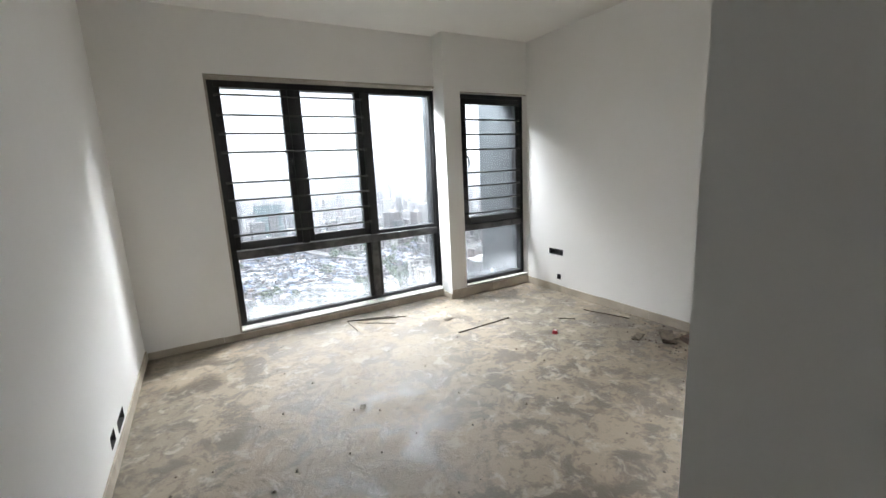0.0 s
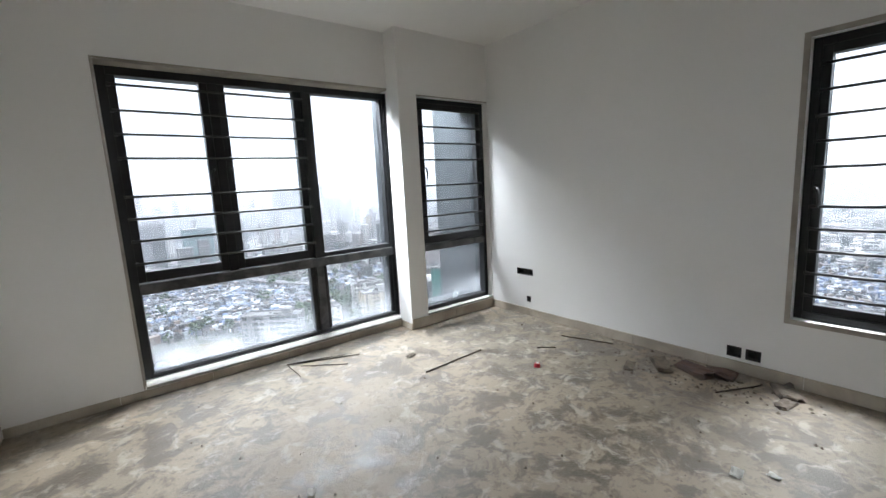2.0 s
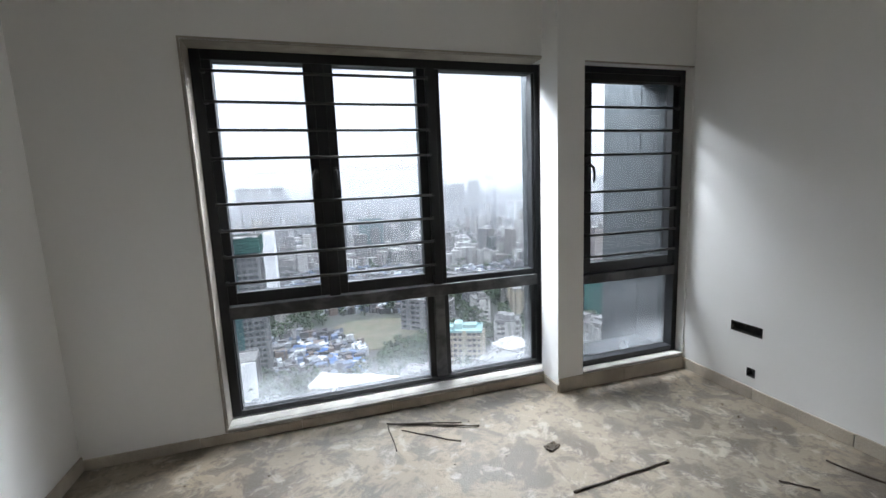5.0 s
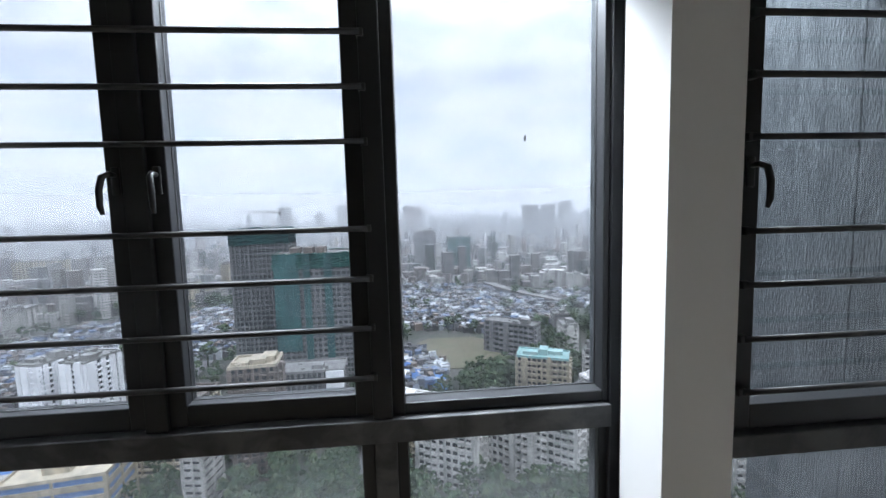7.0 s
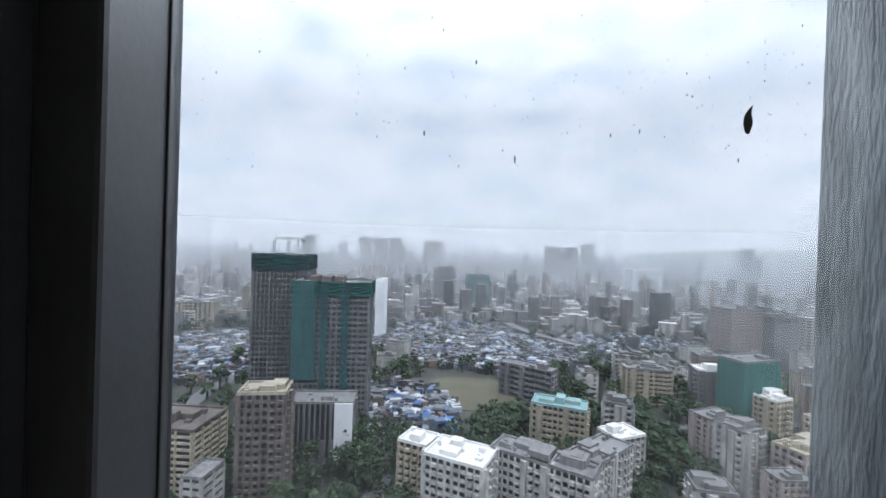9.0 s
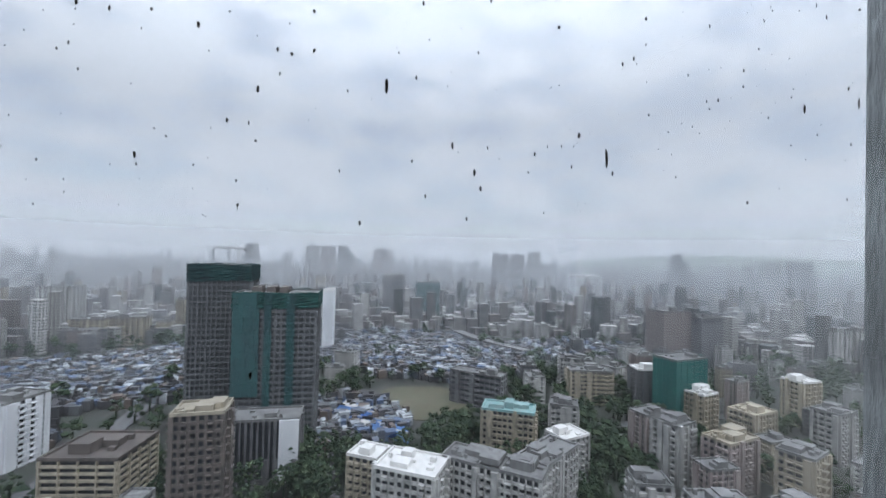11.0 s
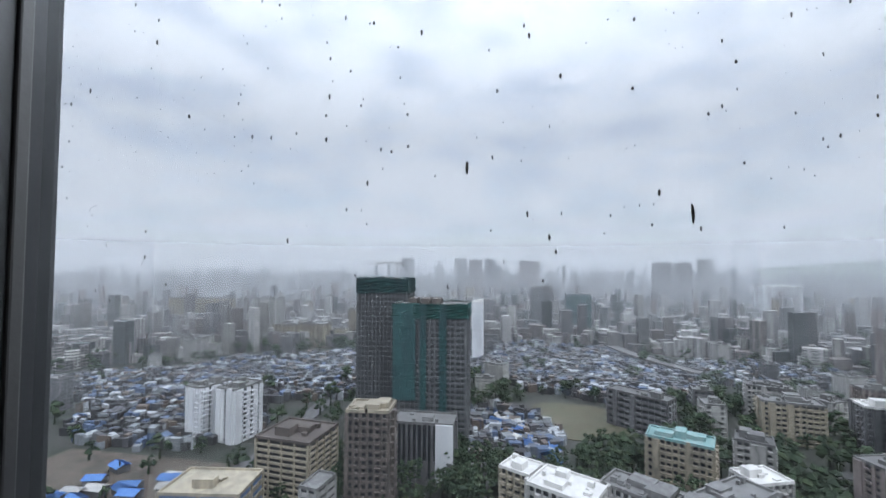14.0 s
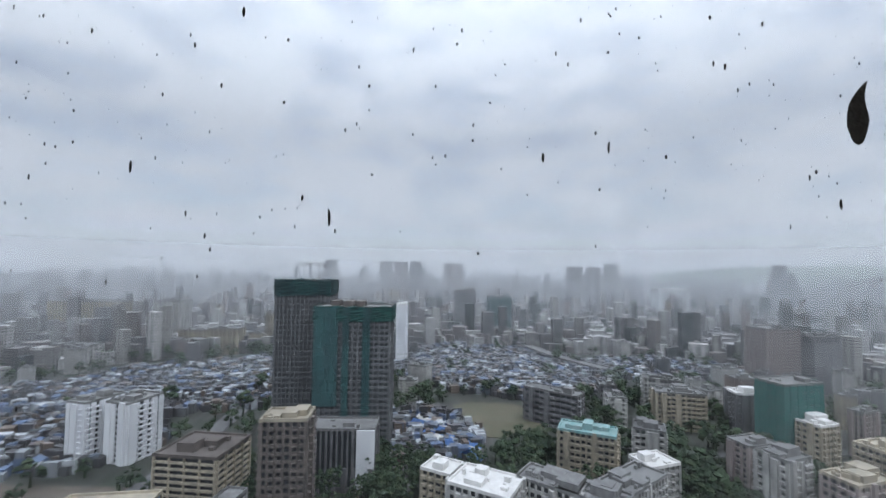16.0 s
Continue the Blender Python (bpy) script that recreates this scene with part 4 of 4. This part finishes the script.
def boxes_mesh(name, X, Y, W, D, Hh, A, material, label, category, tilt=None):
    n = len(X)
    cx = np.array([-1, 1, 1, -1]) * 0.5
    cy = np.array([-1, -1, 1, 1]) * 0.5
    ca, sa = np.cos(A)[:, None], np.sin(A)[:, None]
    lx, ly = cx[None] * W[:, None], cy[None] * D[:, None]
    px, py = X[:, None] + lx * ca - ly * sa, Y[:, None] + lx * sa + ly * ca
    top = np.broadcast_to(Hh[:, None], px.shape).copy()
    if tilt is not None:
        top += cy[None] * tilt[:, None]
    v = np.concatenate([np.stack([px, py, np.full_like(px, GZ)], 2), np.stack([px, py, GZ + top], 2)], 1).reshape(-1, 3)
    q = np.array([[4, 5, 6, 7], [0, 1, 5, 4], [1, 2, 6, 5], [2, 3, 7, 6], [3, 0, 4, 7]])
    f = (q[None] + 8 * np.arange(n)[:, None, None]).reshape(-1, 4)
    return raw_mesh(name, v.tolist(), f.tolist(), material, label, category, "stuff")


n = 17000
az = np.radians(rs.uniform(-66, 100, n))
r = 600 + 3600 * rs.rand(n) ** 1.2
r = np.where(az > 1.0, 600 + (r - 560) * 0.2, r)
tall = rs.rand(n) < 0.10
hh = np.where(tall, rs.uniform(30, 62, n) + 22 * np.clip(r / 1400 - 1, 0, 1), rs.uniform(7, 26, n)) * np.where(az > 1.0, 0.3, 1.0)
spire = (rs.rand(n) < 0.018) & (r > 1400) & (az < 1.0)
hh = np.where(spire, rs.uniform(75, 116, n), hh)
tall = tall | spire
boxes_mesh("distant_city", r * np.sin(az), r * np.cos(az), np.where(tall, rs.uniform(8, 16, n), rs.uniform(7, 22, n)), rs.uniform(7, 15, n), hh, rs.uniform(-0.5, 0.5, n), FARWALL,
           "dense hazy blocks of the distant city", "distant city")

hx, hy = [], []
for a, b, rx, ry in SLUMS:
    m = int(rx * ry * 0.15)
    t, q = rs.uniform(0, 2 * np.pi, m), np.sqrt(rs.rand(m))
    hx.append(a + rx * q * np.cos(t))
    hy.append(b + ry * q * np.sin(t))
hx, hy = np.concatenate(hx), np.concatenate(hy)
ok = np.ones(len(hx), bool)
for a, b, c in FREE[:1] + FREE[4:5] + tuple(taken):
    ok &= (hx - a) ** 2 + (hy - b) ** 2 > (c * 0.55) ** 2
hx, hy = hx[ok], hy[ok]
n = len(hx)
boxes_mesh("shanty_roofs", hx, hy, rs.uniform(2.6, 8.0, n), rs.uniform(2.2, 4.8, n), rs.uniform(3.0, 7.5, n), rs.choice([0.15, 0.2, 0.1, 1.7, -0.3], n) + rs.normal(0, 0.12, n), HUTS,
           "crowded tin and tarpaulin shanty roofs", "shanty town", rs.uniform(-1.2, 1.2, n))

# blue tarpaulin sheds of the market by the playground
shed_bm = bmesh.new()
box(shed_bm, -4.5, 4.5, -3, 3, 0, 3.6)
shed = thing("market_shed", "market shed under a blue tarpaulin", "shed", (-14, 288, GZ), "market sheds")
part("walls", shed_bm, GREYWASH, shed)
shed_bm = bmesh.new()
vs = [shed_bm.verts.new(p) for p in ((-5.2, -3.8, 3.5), (5.2, -3.8, 3.5), (5.2, 0, 5.2), (-5.2, 0, 5.2), (5.2, 3.8, 3.5), (-5.2, 3.8, 3.5))]
shed_bm.faces.new(vs[:4])
shed_bm.faces.new([vs[3], vs[2], vs[4], vs[5]])
bmesh.ops.solidify(shed_bm, geom=list(shed_bm.faces), thickness=0.15)
part("tarpaulin_roof", shed_bm, ROOFBLUE, shed)
white_shed = thing("market_shed", "market shed under a white tin roof", "shed", (-4, 300, GZ), "market sheds")
for c in shed.children:
    o = c.copy()
    o.data = c.data.copy()
    scene.collection.objects.link(o)
    o.parent = white_shed
    if o.name.startswith("tarpaulin"):
        o.data.materials[0] = ROOFWHITE
for i in range(46):
    x, y = -20 + 42 * rnd.random(), 0
    y = 305 - (x + 20) * 1.1 + rnd.uniform(-14, 14)
    copy_thing(shed if rnd.random() < 0.62 else white_shed, pose(x, y, GZ, 0, 0, -38 + rnd.uniform(-8, 8)))
for i in range(14):
    copy_thing(rnd.choice((shed, white_shed)), pose(-195 + rnd.uniform(-25, 25), 182 + rnd.uniform(-18, 18), GZ, 0, 0, rnd.uniform(-20, 20)))

# playground, roads, flyover
bm = bmesh.new()
pts = []
for k in range(40):
    a = k * 2 * math.pi / 40
    q = 1 + 0.05 * math.sin(3 * a + 1) + 0.03 * math.sin(7 * a)
    pts.append((37 + 40 * q * math.cos(a), 322 + 36 * q * math.sin(a)))
top = [bm.verts.new((x, y, GZ + 0.5)) for x, y in pts]
low = [bm.verts.new((x, y, GZ)) for x, y in pts]
bm.faces.new(top)
for k in range(40):
    bm.faces.new([top[k], low[k], low[(k + 1) % 40], top[(k + 1) % 40]])
solid("playground", bm, GRASS, "dry oval playground of worn grass", "playground", "structure")


def strip(name, pts, width, z0, z1, material, label, category, kind):
    bm = bmesh.new()
    rows = []
    for i, p in enumerate(pts):
        a, b = Vector(pts[max(i - 1, 0)]), Vector(pts[min(i + 1, len(pts) - 1)])
        d = (b - a).normalized()
        s = Vector((-d.y, d.x)) * width / 2
        rows.append([bm.verts.new((p[0] + k * s.x, p[1] + k * s.y, z)) for k, z in ((-1, z0), (-1, z1 + 1.0), (-0.93, z1 + 1.0), (-0.93, z1), (0.93, z1), (0.93, z1 + 1.0), (1, z1 + 1.0), (1, z0))])
    for a, b in zip(rows, rows[1:]):
        for k in range(8):
            bm.faces.new([a[k], b[k], b[(k + 1) % 8], a[(k + 1) % 8]])
    bm.faces.new(rows[0])
    bm.faces.new(rows[-1][::-1])
    return solid(name, bm, material, label, category, kind)


curve = []
for k in range(29):
    f = k / 28
    if f < 0.5:
        curve.append((170 - 56 * math.sin(f * math.pi), 455 + 150 * 2 * f))
    else:
        a = (f - 0.5) * 2 * math.pi * 0.62
        curve.append((190 - 76 * math.cos(a), 605 + 130 * math.sin(a) + 60 * (f - 0.5)))
deck = strip("flyover", curve, 15, -104.0, -102.6, ROOFGREY, "pale curved concrete flyover above the shanties", "flyover", "structure")
for k in range(2, 28, 3):
    bm = bmesh.new()
    box(bm, curve[k][0] - 1.2, curve[k][0] + 1.2, curve[k][1] - 1.2, curve[k][1] + 1.2, GZ, -104.0)
    part("flyover_pier", bm, ROOFGREY, deck)
for pts, w, lab in ((((-30, 120), (-18, 200), (-28, 260), (-20, 340), (-40, 420)), 9, "tree-lined city road"), (((84, 262), (110, 275), (150, 262), (260, 270)), 8, "side street between the blocks"),
                    (((-160, 130), (-150, 220), (-158, 330)), 12, "wide dusty road by the offices")):
    bm = bmesh.new()
    for (ax, ay), (bx, by) in zip(pts, pts[1:]):
        d = Vector((bx - ax, by - ay)).normalized()
        s = Vector((-d.y, d.x)) * w / 2
        ring4 = ((ax - s.x, ay - s.y), (bx - s.x, by - s.y), (bx + s.x, by + s.y), (ax + s.x, ay + s.y))
        hi, lo = [bm.verts.new((*p, GZ + 0.7)) for p in ring4], [bm.verts.new((*p, GZ)) for p in ring4]
        bm.faces.new(hi)
        for k in range(4):
            bm.faces.new([hi[k], lo[k], lo[(k + 1) % 4], hi[(k + 1) % 4]])
    solid("road", bm, ASPHALT, lab, "road", "structure")

EARTH = city_mat("bare_earth", (0.13, 0.105, 0.085), (0.085, 0.075, 0.062), 0.05)
bm = bmesh.new()
box(bm, -270, -118, 120, 215, GZ, GZ + 0.3)
solid("earth_yard", bm, EARTH, "bare brown earth of a cleared yard", "ground", "structure")

# trees: trunk, limbs and many uneven leaf clumps, all in one
tv, tf = [], []


def tree(x, y, h, rnd):
    b = len(tv)
    for z, q in ((0, 0.5), (h * 0.55, 0.25)):
        tv.extend([(x - q, y - q, GZ + z), (x + q, y - q, GZ + z), (x + q, y + q, GZ + z), (x - q, y + q, GZ + z)])
    tf.extend([[b, b + 1, b + 5, b + 4], [b + 1, b + 2, b + 6, b + 5], [b + 2, b + 3, b + 7, b + 6], [b + 3, b, b + 4, b + 7]])
    close = x * x + y * y < 240 ** 2
    for _ in range(44 if close else 15):
        a, q, zz = rnd.uniform(0, 6.283), h * 0.42 * math.sqrt(rnd.random()), rnd.uniform(0.42, 1.0)
        cx, cy, cz = x + q * math.cos(a) * (1.25 - 0.5 * zz), y + q * math.sin(a) * (1.25 - 0.5 * zz), GZ + h * zz
        s = h * (rnd.uniform(0.05, 0.11) if close else rnd.uniform(0.10, 0.20))
        b = len(tv)
        for dx, dy, dz in ((1, 0, 0), (0, 1, 0), (-1, 0, 0), (0, -1, 0), (0, 0, 0.8), (0, 0, -0.6)):
            tv.append((cx + s * (dx + rnd.uniform(-0.35, 0.35)), cy + s * (dy + rnd.uniform(-0.35, 0.35)), cz + s * (dz + rnd.uniform(-0.3, 0.3))))
        for i, j in ((0, 1), (1, 2), (2, 3), (3, 0)):
            tf.append([b + i, b + j, b + 4])
            tf.append([b + j, b + i, b + 5])


trnd = random.Random(5)
count = 0
for _ in range(30000):
    if count >= 3300:
        break
    az, r = radians(trnd.uniform(-60, 80)), 60 + 900 * trnd.random() ** 1.5
    x, y = r * math.sin(az), r * math.cos(az)
    if (in_slum(x, y) and trnd.random() < 0.93) or (x - 37) ** 2 + (y - 322) ** 2 < 46 ** 2 or any((x - a) ** 2 + (y - b) ** 2 < (c * 0.5) ** 2 for a, b, c in taken):
        continue
    if (x - 2) ** 2 + (y - 283) ** 2 < 42 ** 2 or (x < -115 and y < 330 and trnd.random() < 0.75):
        continue
    if trnd.random() < 0.35 and noise.noise((x * 0.012, y * 0.012, 3.0)) < 0:
        continue
    tree(x, y, trnd.uniform(7, 17), trnd)
    count += 1
raw_mesh("street_trees", tv, tf, LEAVES, "dark green monsoon trees between the blocks", "trees", "stuff")


# a low wooded ridge on the horizon
hrnd = random.Random(77)
bm = bmesh.new()
cols = []
for k in range(61):
    az, f = radians(26 + 44 * k / 60), k / 60
    top = GZ + 90 + 75 * math.sin(math.pi * min(1.0, f * 1.25)) ** 0.8 + hrnd.uniform(-5, 5)
    cols.append([bm.verts.new((r * math.sin(az), r * math.cos(az), z)) for r, z in ((3650, GZ), (3850, (top + GZ) / 2 + hrnd.uniform(-6, 6)), (4100, top), (4500, GZ))])
for p, q in zip(cols, cols[1:]):
    for a in range(3):
        bm.faces.new([p[a], q[a], q[a + 1], p[a + 1]])
solid("hill_ridge", bm, MARSH, "hazy wooded ridge behind the far city", "hill", "structure")


# thin pale see-through sheets standing in for monsoon haze between the districts
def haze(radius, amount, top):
    m = bpy.data.materials.new("painted_haze")
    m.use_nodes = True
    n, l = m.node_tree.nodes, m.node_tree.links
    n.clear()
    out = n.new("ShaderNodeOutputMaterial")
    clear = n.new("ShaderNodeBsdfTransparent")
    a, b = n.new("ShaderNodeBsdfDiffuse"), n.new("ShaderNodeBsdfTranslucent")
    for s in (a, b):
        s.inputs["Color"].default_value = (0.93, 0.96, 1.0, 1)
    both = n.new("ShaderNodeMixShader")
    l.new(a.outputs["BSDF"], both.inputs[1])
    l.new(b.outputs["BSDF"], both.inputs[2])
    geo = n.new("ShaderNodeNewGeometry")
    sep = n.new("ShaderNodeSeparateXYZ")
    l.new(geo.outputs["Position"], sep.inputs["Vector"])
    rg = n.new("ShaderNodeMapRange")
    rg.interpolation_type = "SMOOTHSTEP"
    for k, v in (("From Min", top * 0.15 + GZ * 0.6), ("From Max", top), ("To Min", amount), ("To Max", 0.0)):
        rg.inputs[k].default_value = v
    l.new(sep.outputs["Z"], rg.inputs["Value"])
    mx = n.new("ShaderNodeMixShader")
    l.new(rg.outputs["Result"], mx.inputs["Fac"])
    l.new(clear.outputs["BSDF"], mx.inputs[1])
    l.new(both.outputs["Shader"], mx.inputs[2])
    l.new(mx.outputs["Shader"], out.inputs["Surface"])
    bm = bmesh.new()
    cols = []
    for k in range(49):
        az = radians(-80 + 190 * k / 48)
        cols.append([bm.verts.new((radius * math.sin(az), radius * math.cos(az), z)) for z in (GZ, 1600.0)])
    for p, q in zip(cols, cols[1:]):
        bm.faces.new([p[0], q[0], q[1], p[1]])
    ob = solid("haze_bank", bm, m, "pale see-through sheet painted as monsoon haze over the city", "haze", "stuff")
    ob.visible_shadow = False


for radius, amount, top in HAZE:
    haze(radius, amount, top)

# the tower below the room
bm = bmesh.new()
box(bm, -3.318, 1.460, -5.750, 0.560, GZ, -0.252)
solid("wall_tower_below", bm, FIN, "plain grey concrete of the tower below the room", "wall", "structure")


# ---- litter on the floor ----
def stick(pts, r, label, knob=False):
    ob = thing("wood_stick", label, "stick", (pts[0][0], pts[0][1], 0), "sticks on the floor")
    o = Vector((pts[0][0], pts[0][1], 0))
    bm = bmesh.new()
    n = 9
    line = []
    for i in range(n):
        f = i / (n - 1)
        p = Vector(pts[0]).lerp(Vector(pts[1]), f) - o
        p += Vector((random.uniform(-1, 1), random.uniform(-1, 1), 0)) * 0.004
        p.z = r + 0.001 + (pts[0][2] * (1 - f) + pts[1][2] * f)
        line.append(tuple(p))
    tube(bm, line, [r * random.uniform(0.8, 1.1) for _ in line], 7)
    part("shaft", bm, STICK, ob, "", True)
    if knob:
        bm = bmesh.new()
        bmesh.ops.create_icosphere(bm, subdivisions=1, radius=0.013)
        for v in bm.verts:
            v.co = v.co * random.uniform(0.7, 1.15)
        ob2 = part("mortar_lump", bm, RUBBLE, ob, "lump of dried mortar on the end")
        ob2.location = Vector(line[-1])
    return ob


stick(((-0.540, -0.912, 0), (0.079, -0.890, 0)), 0.006, "thin dark wooden stick lying on the bare floor", True)
stick(((-1.334, 0.060, 0), (-0.760, -0.190, 0.004)), 0.006, "thin dark stick in a loose bundle by the window")
stick(((-1.300, 0.030, 0.012), (-0.860, -0.120, 0.012)), 0.005, "thin dark stick in a loose bundle by the window")
stick(((-1.330, 0.040, 0), (-1.325, -0.255, 0)), 0.004, "short thin stick at an angle by the window")
stick(((-1.250, -0.050, 0), (-0.930, -0.300, 0)), 0.004, "thin brown stick by the window")
stick(((0.872, -1.181, 0), (1.018, -1.619, 0)), 0.006, "thin dark stick near the side wall")
stick(((0.48, -1.20, 0), (0.60, -1.32, 0)), 0.005, "short stick on the bare floor")
stick(((0.70, -2.55, 0), (1.02, -2.72, 0)), 0.006, "thin stick beside the broken mortar")


def lump(name, material, x, y, sx, sy, sz, label, category, turn=0.0, seed=0):
    """An angular broken piece, flat underneath."""
    rnd2 = random.Random(seed)
    bm = bmesh.new()
    box(bm, -sx, sx, -sy, sy, 0, sz)
    bmesh.ops.subdivide_edges(bm, edges=list(bm.edges), cuts=2, use_grid_fill=True)
    for v in bm.verts:
        if v.co.z > 0.001:
            v.co += Vector((rnd2.uniform(-1, 1) * sx * 0.22, rnd2.uniform(-1, 1) * sy * 0.22, rnd2.uniform(-0.35, 0.1) * sz))
    ob = solid(name, bm, material, label, category)
    ob.location, ob.rotation_euler = (x, y, 0), (0, 0, radians(turn))
    return ob


lump("broken_brick", BRICK, 0.93, -2.33, 0.12, 0.055, 0.06, "half a dusty broken brick on the floor", "brick", 66, 1)
lump("broken_brick", RUBBLE, 0.86, -2.12, 0.10, 0.05, 0.05, "grey broken block piece on the floor", "brick", 40, 2)
lump("broken_brick", BRICK, 1.00, -2.48, 0.09, 0.05, 0.05, "dusty broken brick by the skirting", "brick", 95, 3)
lump("mortar_slab", RUBBLE, 1.02, -2.86, 0.10, 0.06, 0.035, "broken slab of grey mortar near the wall", "rubble", 30, 4)
lump("mortar_slab", RUBBLE, 0.84, -2.90, 0.07, 0.035, 0.02, "thin broken slab of grey mortar", "rubble", -12, 5)
lump("mortar_slab", RUBBLE, 0.70, -1.95, 0.08, 0.03, 0.014, "flat chip of grey mortar on the floor", "rubble", 20, 6)
bm = bmesh.new()
crnd = random.Random(12)


def crumb(bm, x, y, s):
    vs2 = [bm.verts.new((x + s * dx * crnd.uniform(0.6, 1.2), y + s * dy * crnd.uniform(0.6, 1.2), s * dz * crnd.uniform(0.5, 1.0)))
           for dx, dy, dz in ((1, 0, 0), (0, 1, 0), (-1, 0, 0), (0, -1, 0), (0.1, 0.1, 1.1))]
    for i in range(4):
        bm.faces.new([vs2[i], vs2[(i + 1) % 4], vs2[4]])
    bm.faces.new(vs2[:4][::-1])


for _ in range(260):
    a = crnd.gauss(0, 1)
    crumb(bm, min(1.12, 0.88 + 0.14 * crnd.gauss(0, 1)), -2.38 + 0.36 * a, 0.004 + 0.014 * crnd.random() ** 2)
solid("rubble_crumbs", bm, RUBBLE, "loose crumbs of broken mortar and brick", "rubble", "stuff")
bm = bmesh.new()
for _ in range(170):
    crumb(bm, crnd.uniform(XL + 0.1, XR - 0.1), crnd.uniform(-3.4, 0.0), crnd.choice((0.003, 0.004, 0.005, 0.008, 0.012)))
solid("floor_grit", bm, RUBBLE, "dark grit scattered over the screed", "grit", "stuff")
for x, y, s, t in ((-0.439, -0.545, 0.045, 20), (-0.085, -2.925, 0.040, 10), (-1.75, -1.62, 0.03, 60), (0.02, -3.05, 0.028, 80)):
    bm = bmesh.new()
    g = [[bm.verts.new(((i - 2) * s / 2, (j - 2) * s / 3, 0.004 + 0.35 * s * random.random() * (0.2 + abs(i - 2) / 3))) for j in range(5)] for i in range(5)]
    for i in range(4):
        for j in range(4):
            bm.faces.new([g[i][j], g[i + 1][j], g[i + 1][j + 1], g[i][j + 1]])
    bmesh.ops.solidify(bm, geom=list(bm.faces), thickness=0.001)
    ob = solid("paper_scrap", bm, PAPER if y < -1 else RUBBLE, "crumpled scrap of paper on the floor" if y < -1 else "crumpled dark scrap near the window", "scrap")
    ob.location, ob.rotation_euler = (x, y, 0.001), (0, 0, radians(t))
cap = thing("bottle_cap", "crushed red plastic cup on the floor", "cup", (0.185, -1.455, 0))
bm = bmesh.new()
bmesh.ops.create_cone(bm, cap_ends=True, segments=16, radius1=0.026, radius2=0.020, depth=0.03, matrix=Matrix.Translation((0, 0, 0.0155)))
for v in bm.verts:
    v.co.x *= 1.0 + 0.25 * math.sin(v.co.y * 90)
part("cup_body", bm, REDCAP, cap)
bm = bmesh.new()
bmesh.ops.create_cone(bm, cap_ends=True, segments=16, radius1=0.012, radius2=0.010, depth=0.004, matrix=Matrix.Translation((0.002, 0, 0.033)))
part("cup_base", bm, PAPER, cap, "pale underside of the cup")

# ---- dried mud specks and drips on the fixed pane ----
pane_holder = thing("mud_splashes", "dried mud drips and specks on the fixed pane", "mud splashes", (0, 0, 0))
GY = 0.4685


def blot(bm, x, z, w, h, bend=0.0, rag=0.15):
    """A flat raised drip, pear-shaped when tall."""
    n = 28 if h > 0.01 else (10 if h > 0.003 else 7)
    pts = []
    for k in range(n):
        a = 2 * math.pi * k / n
        u = math.sin(a)
        top = max(u + 0.15, 0) / 1.15
        wide = w * ((1 - 0.80 * top ** 1.1) if h > 0.01 else 1.0) * crnd.uniform(1 - rag, 1 + rag)
        pts.append((x + wide / 2 * math.cos(a) + bend * top ** 3, z + h / 2 * u))
    back = [bm.verts.new((px, GY + 0.0012, pz)) for px, pz in pts]
    mid = bm.verts.new((x + bend * 0.05, GY + 0.0009, z - h * 0.1))
    for k in range(n):
        bm.faces.new([back[k], back[(k + 1) % n], mid])
    bm.faces.new(back[::-1])


for x, z, w, h, bend in MARKS:
    bm = bmesh.new()
    blot(bm, x, z, w, h, bend, 0.05)
    part("mud_drip", bm, DIRT, pane_holder, "dark dried mud drip")
bm = bmesh.new()
for _ in range(3200):
    x = crnd.uniform(-0.74, -0.03)
    z = crnd.uniform(1.755, 2.08) if crnd.random() < 0.8 else crnd.uniform(1.2, 2.35)
    s = 0.00028 + 0.00075 * crnd.random() ** 4
    blot(bm, x, z, s, s * crnd.uniform(1.3, 3.0), 0, 0.2)
o = part("mud_specks", bm, DIRT, pane_holder, "scatter of fine dried mud specks")
tagged(o, kind="stuff")
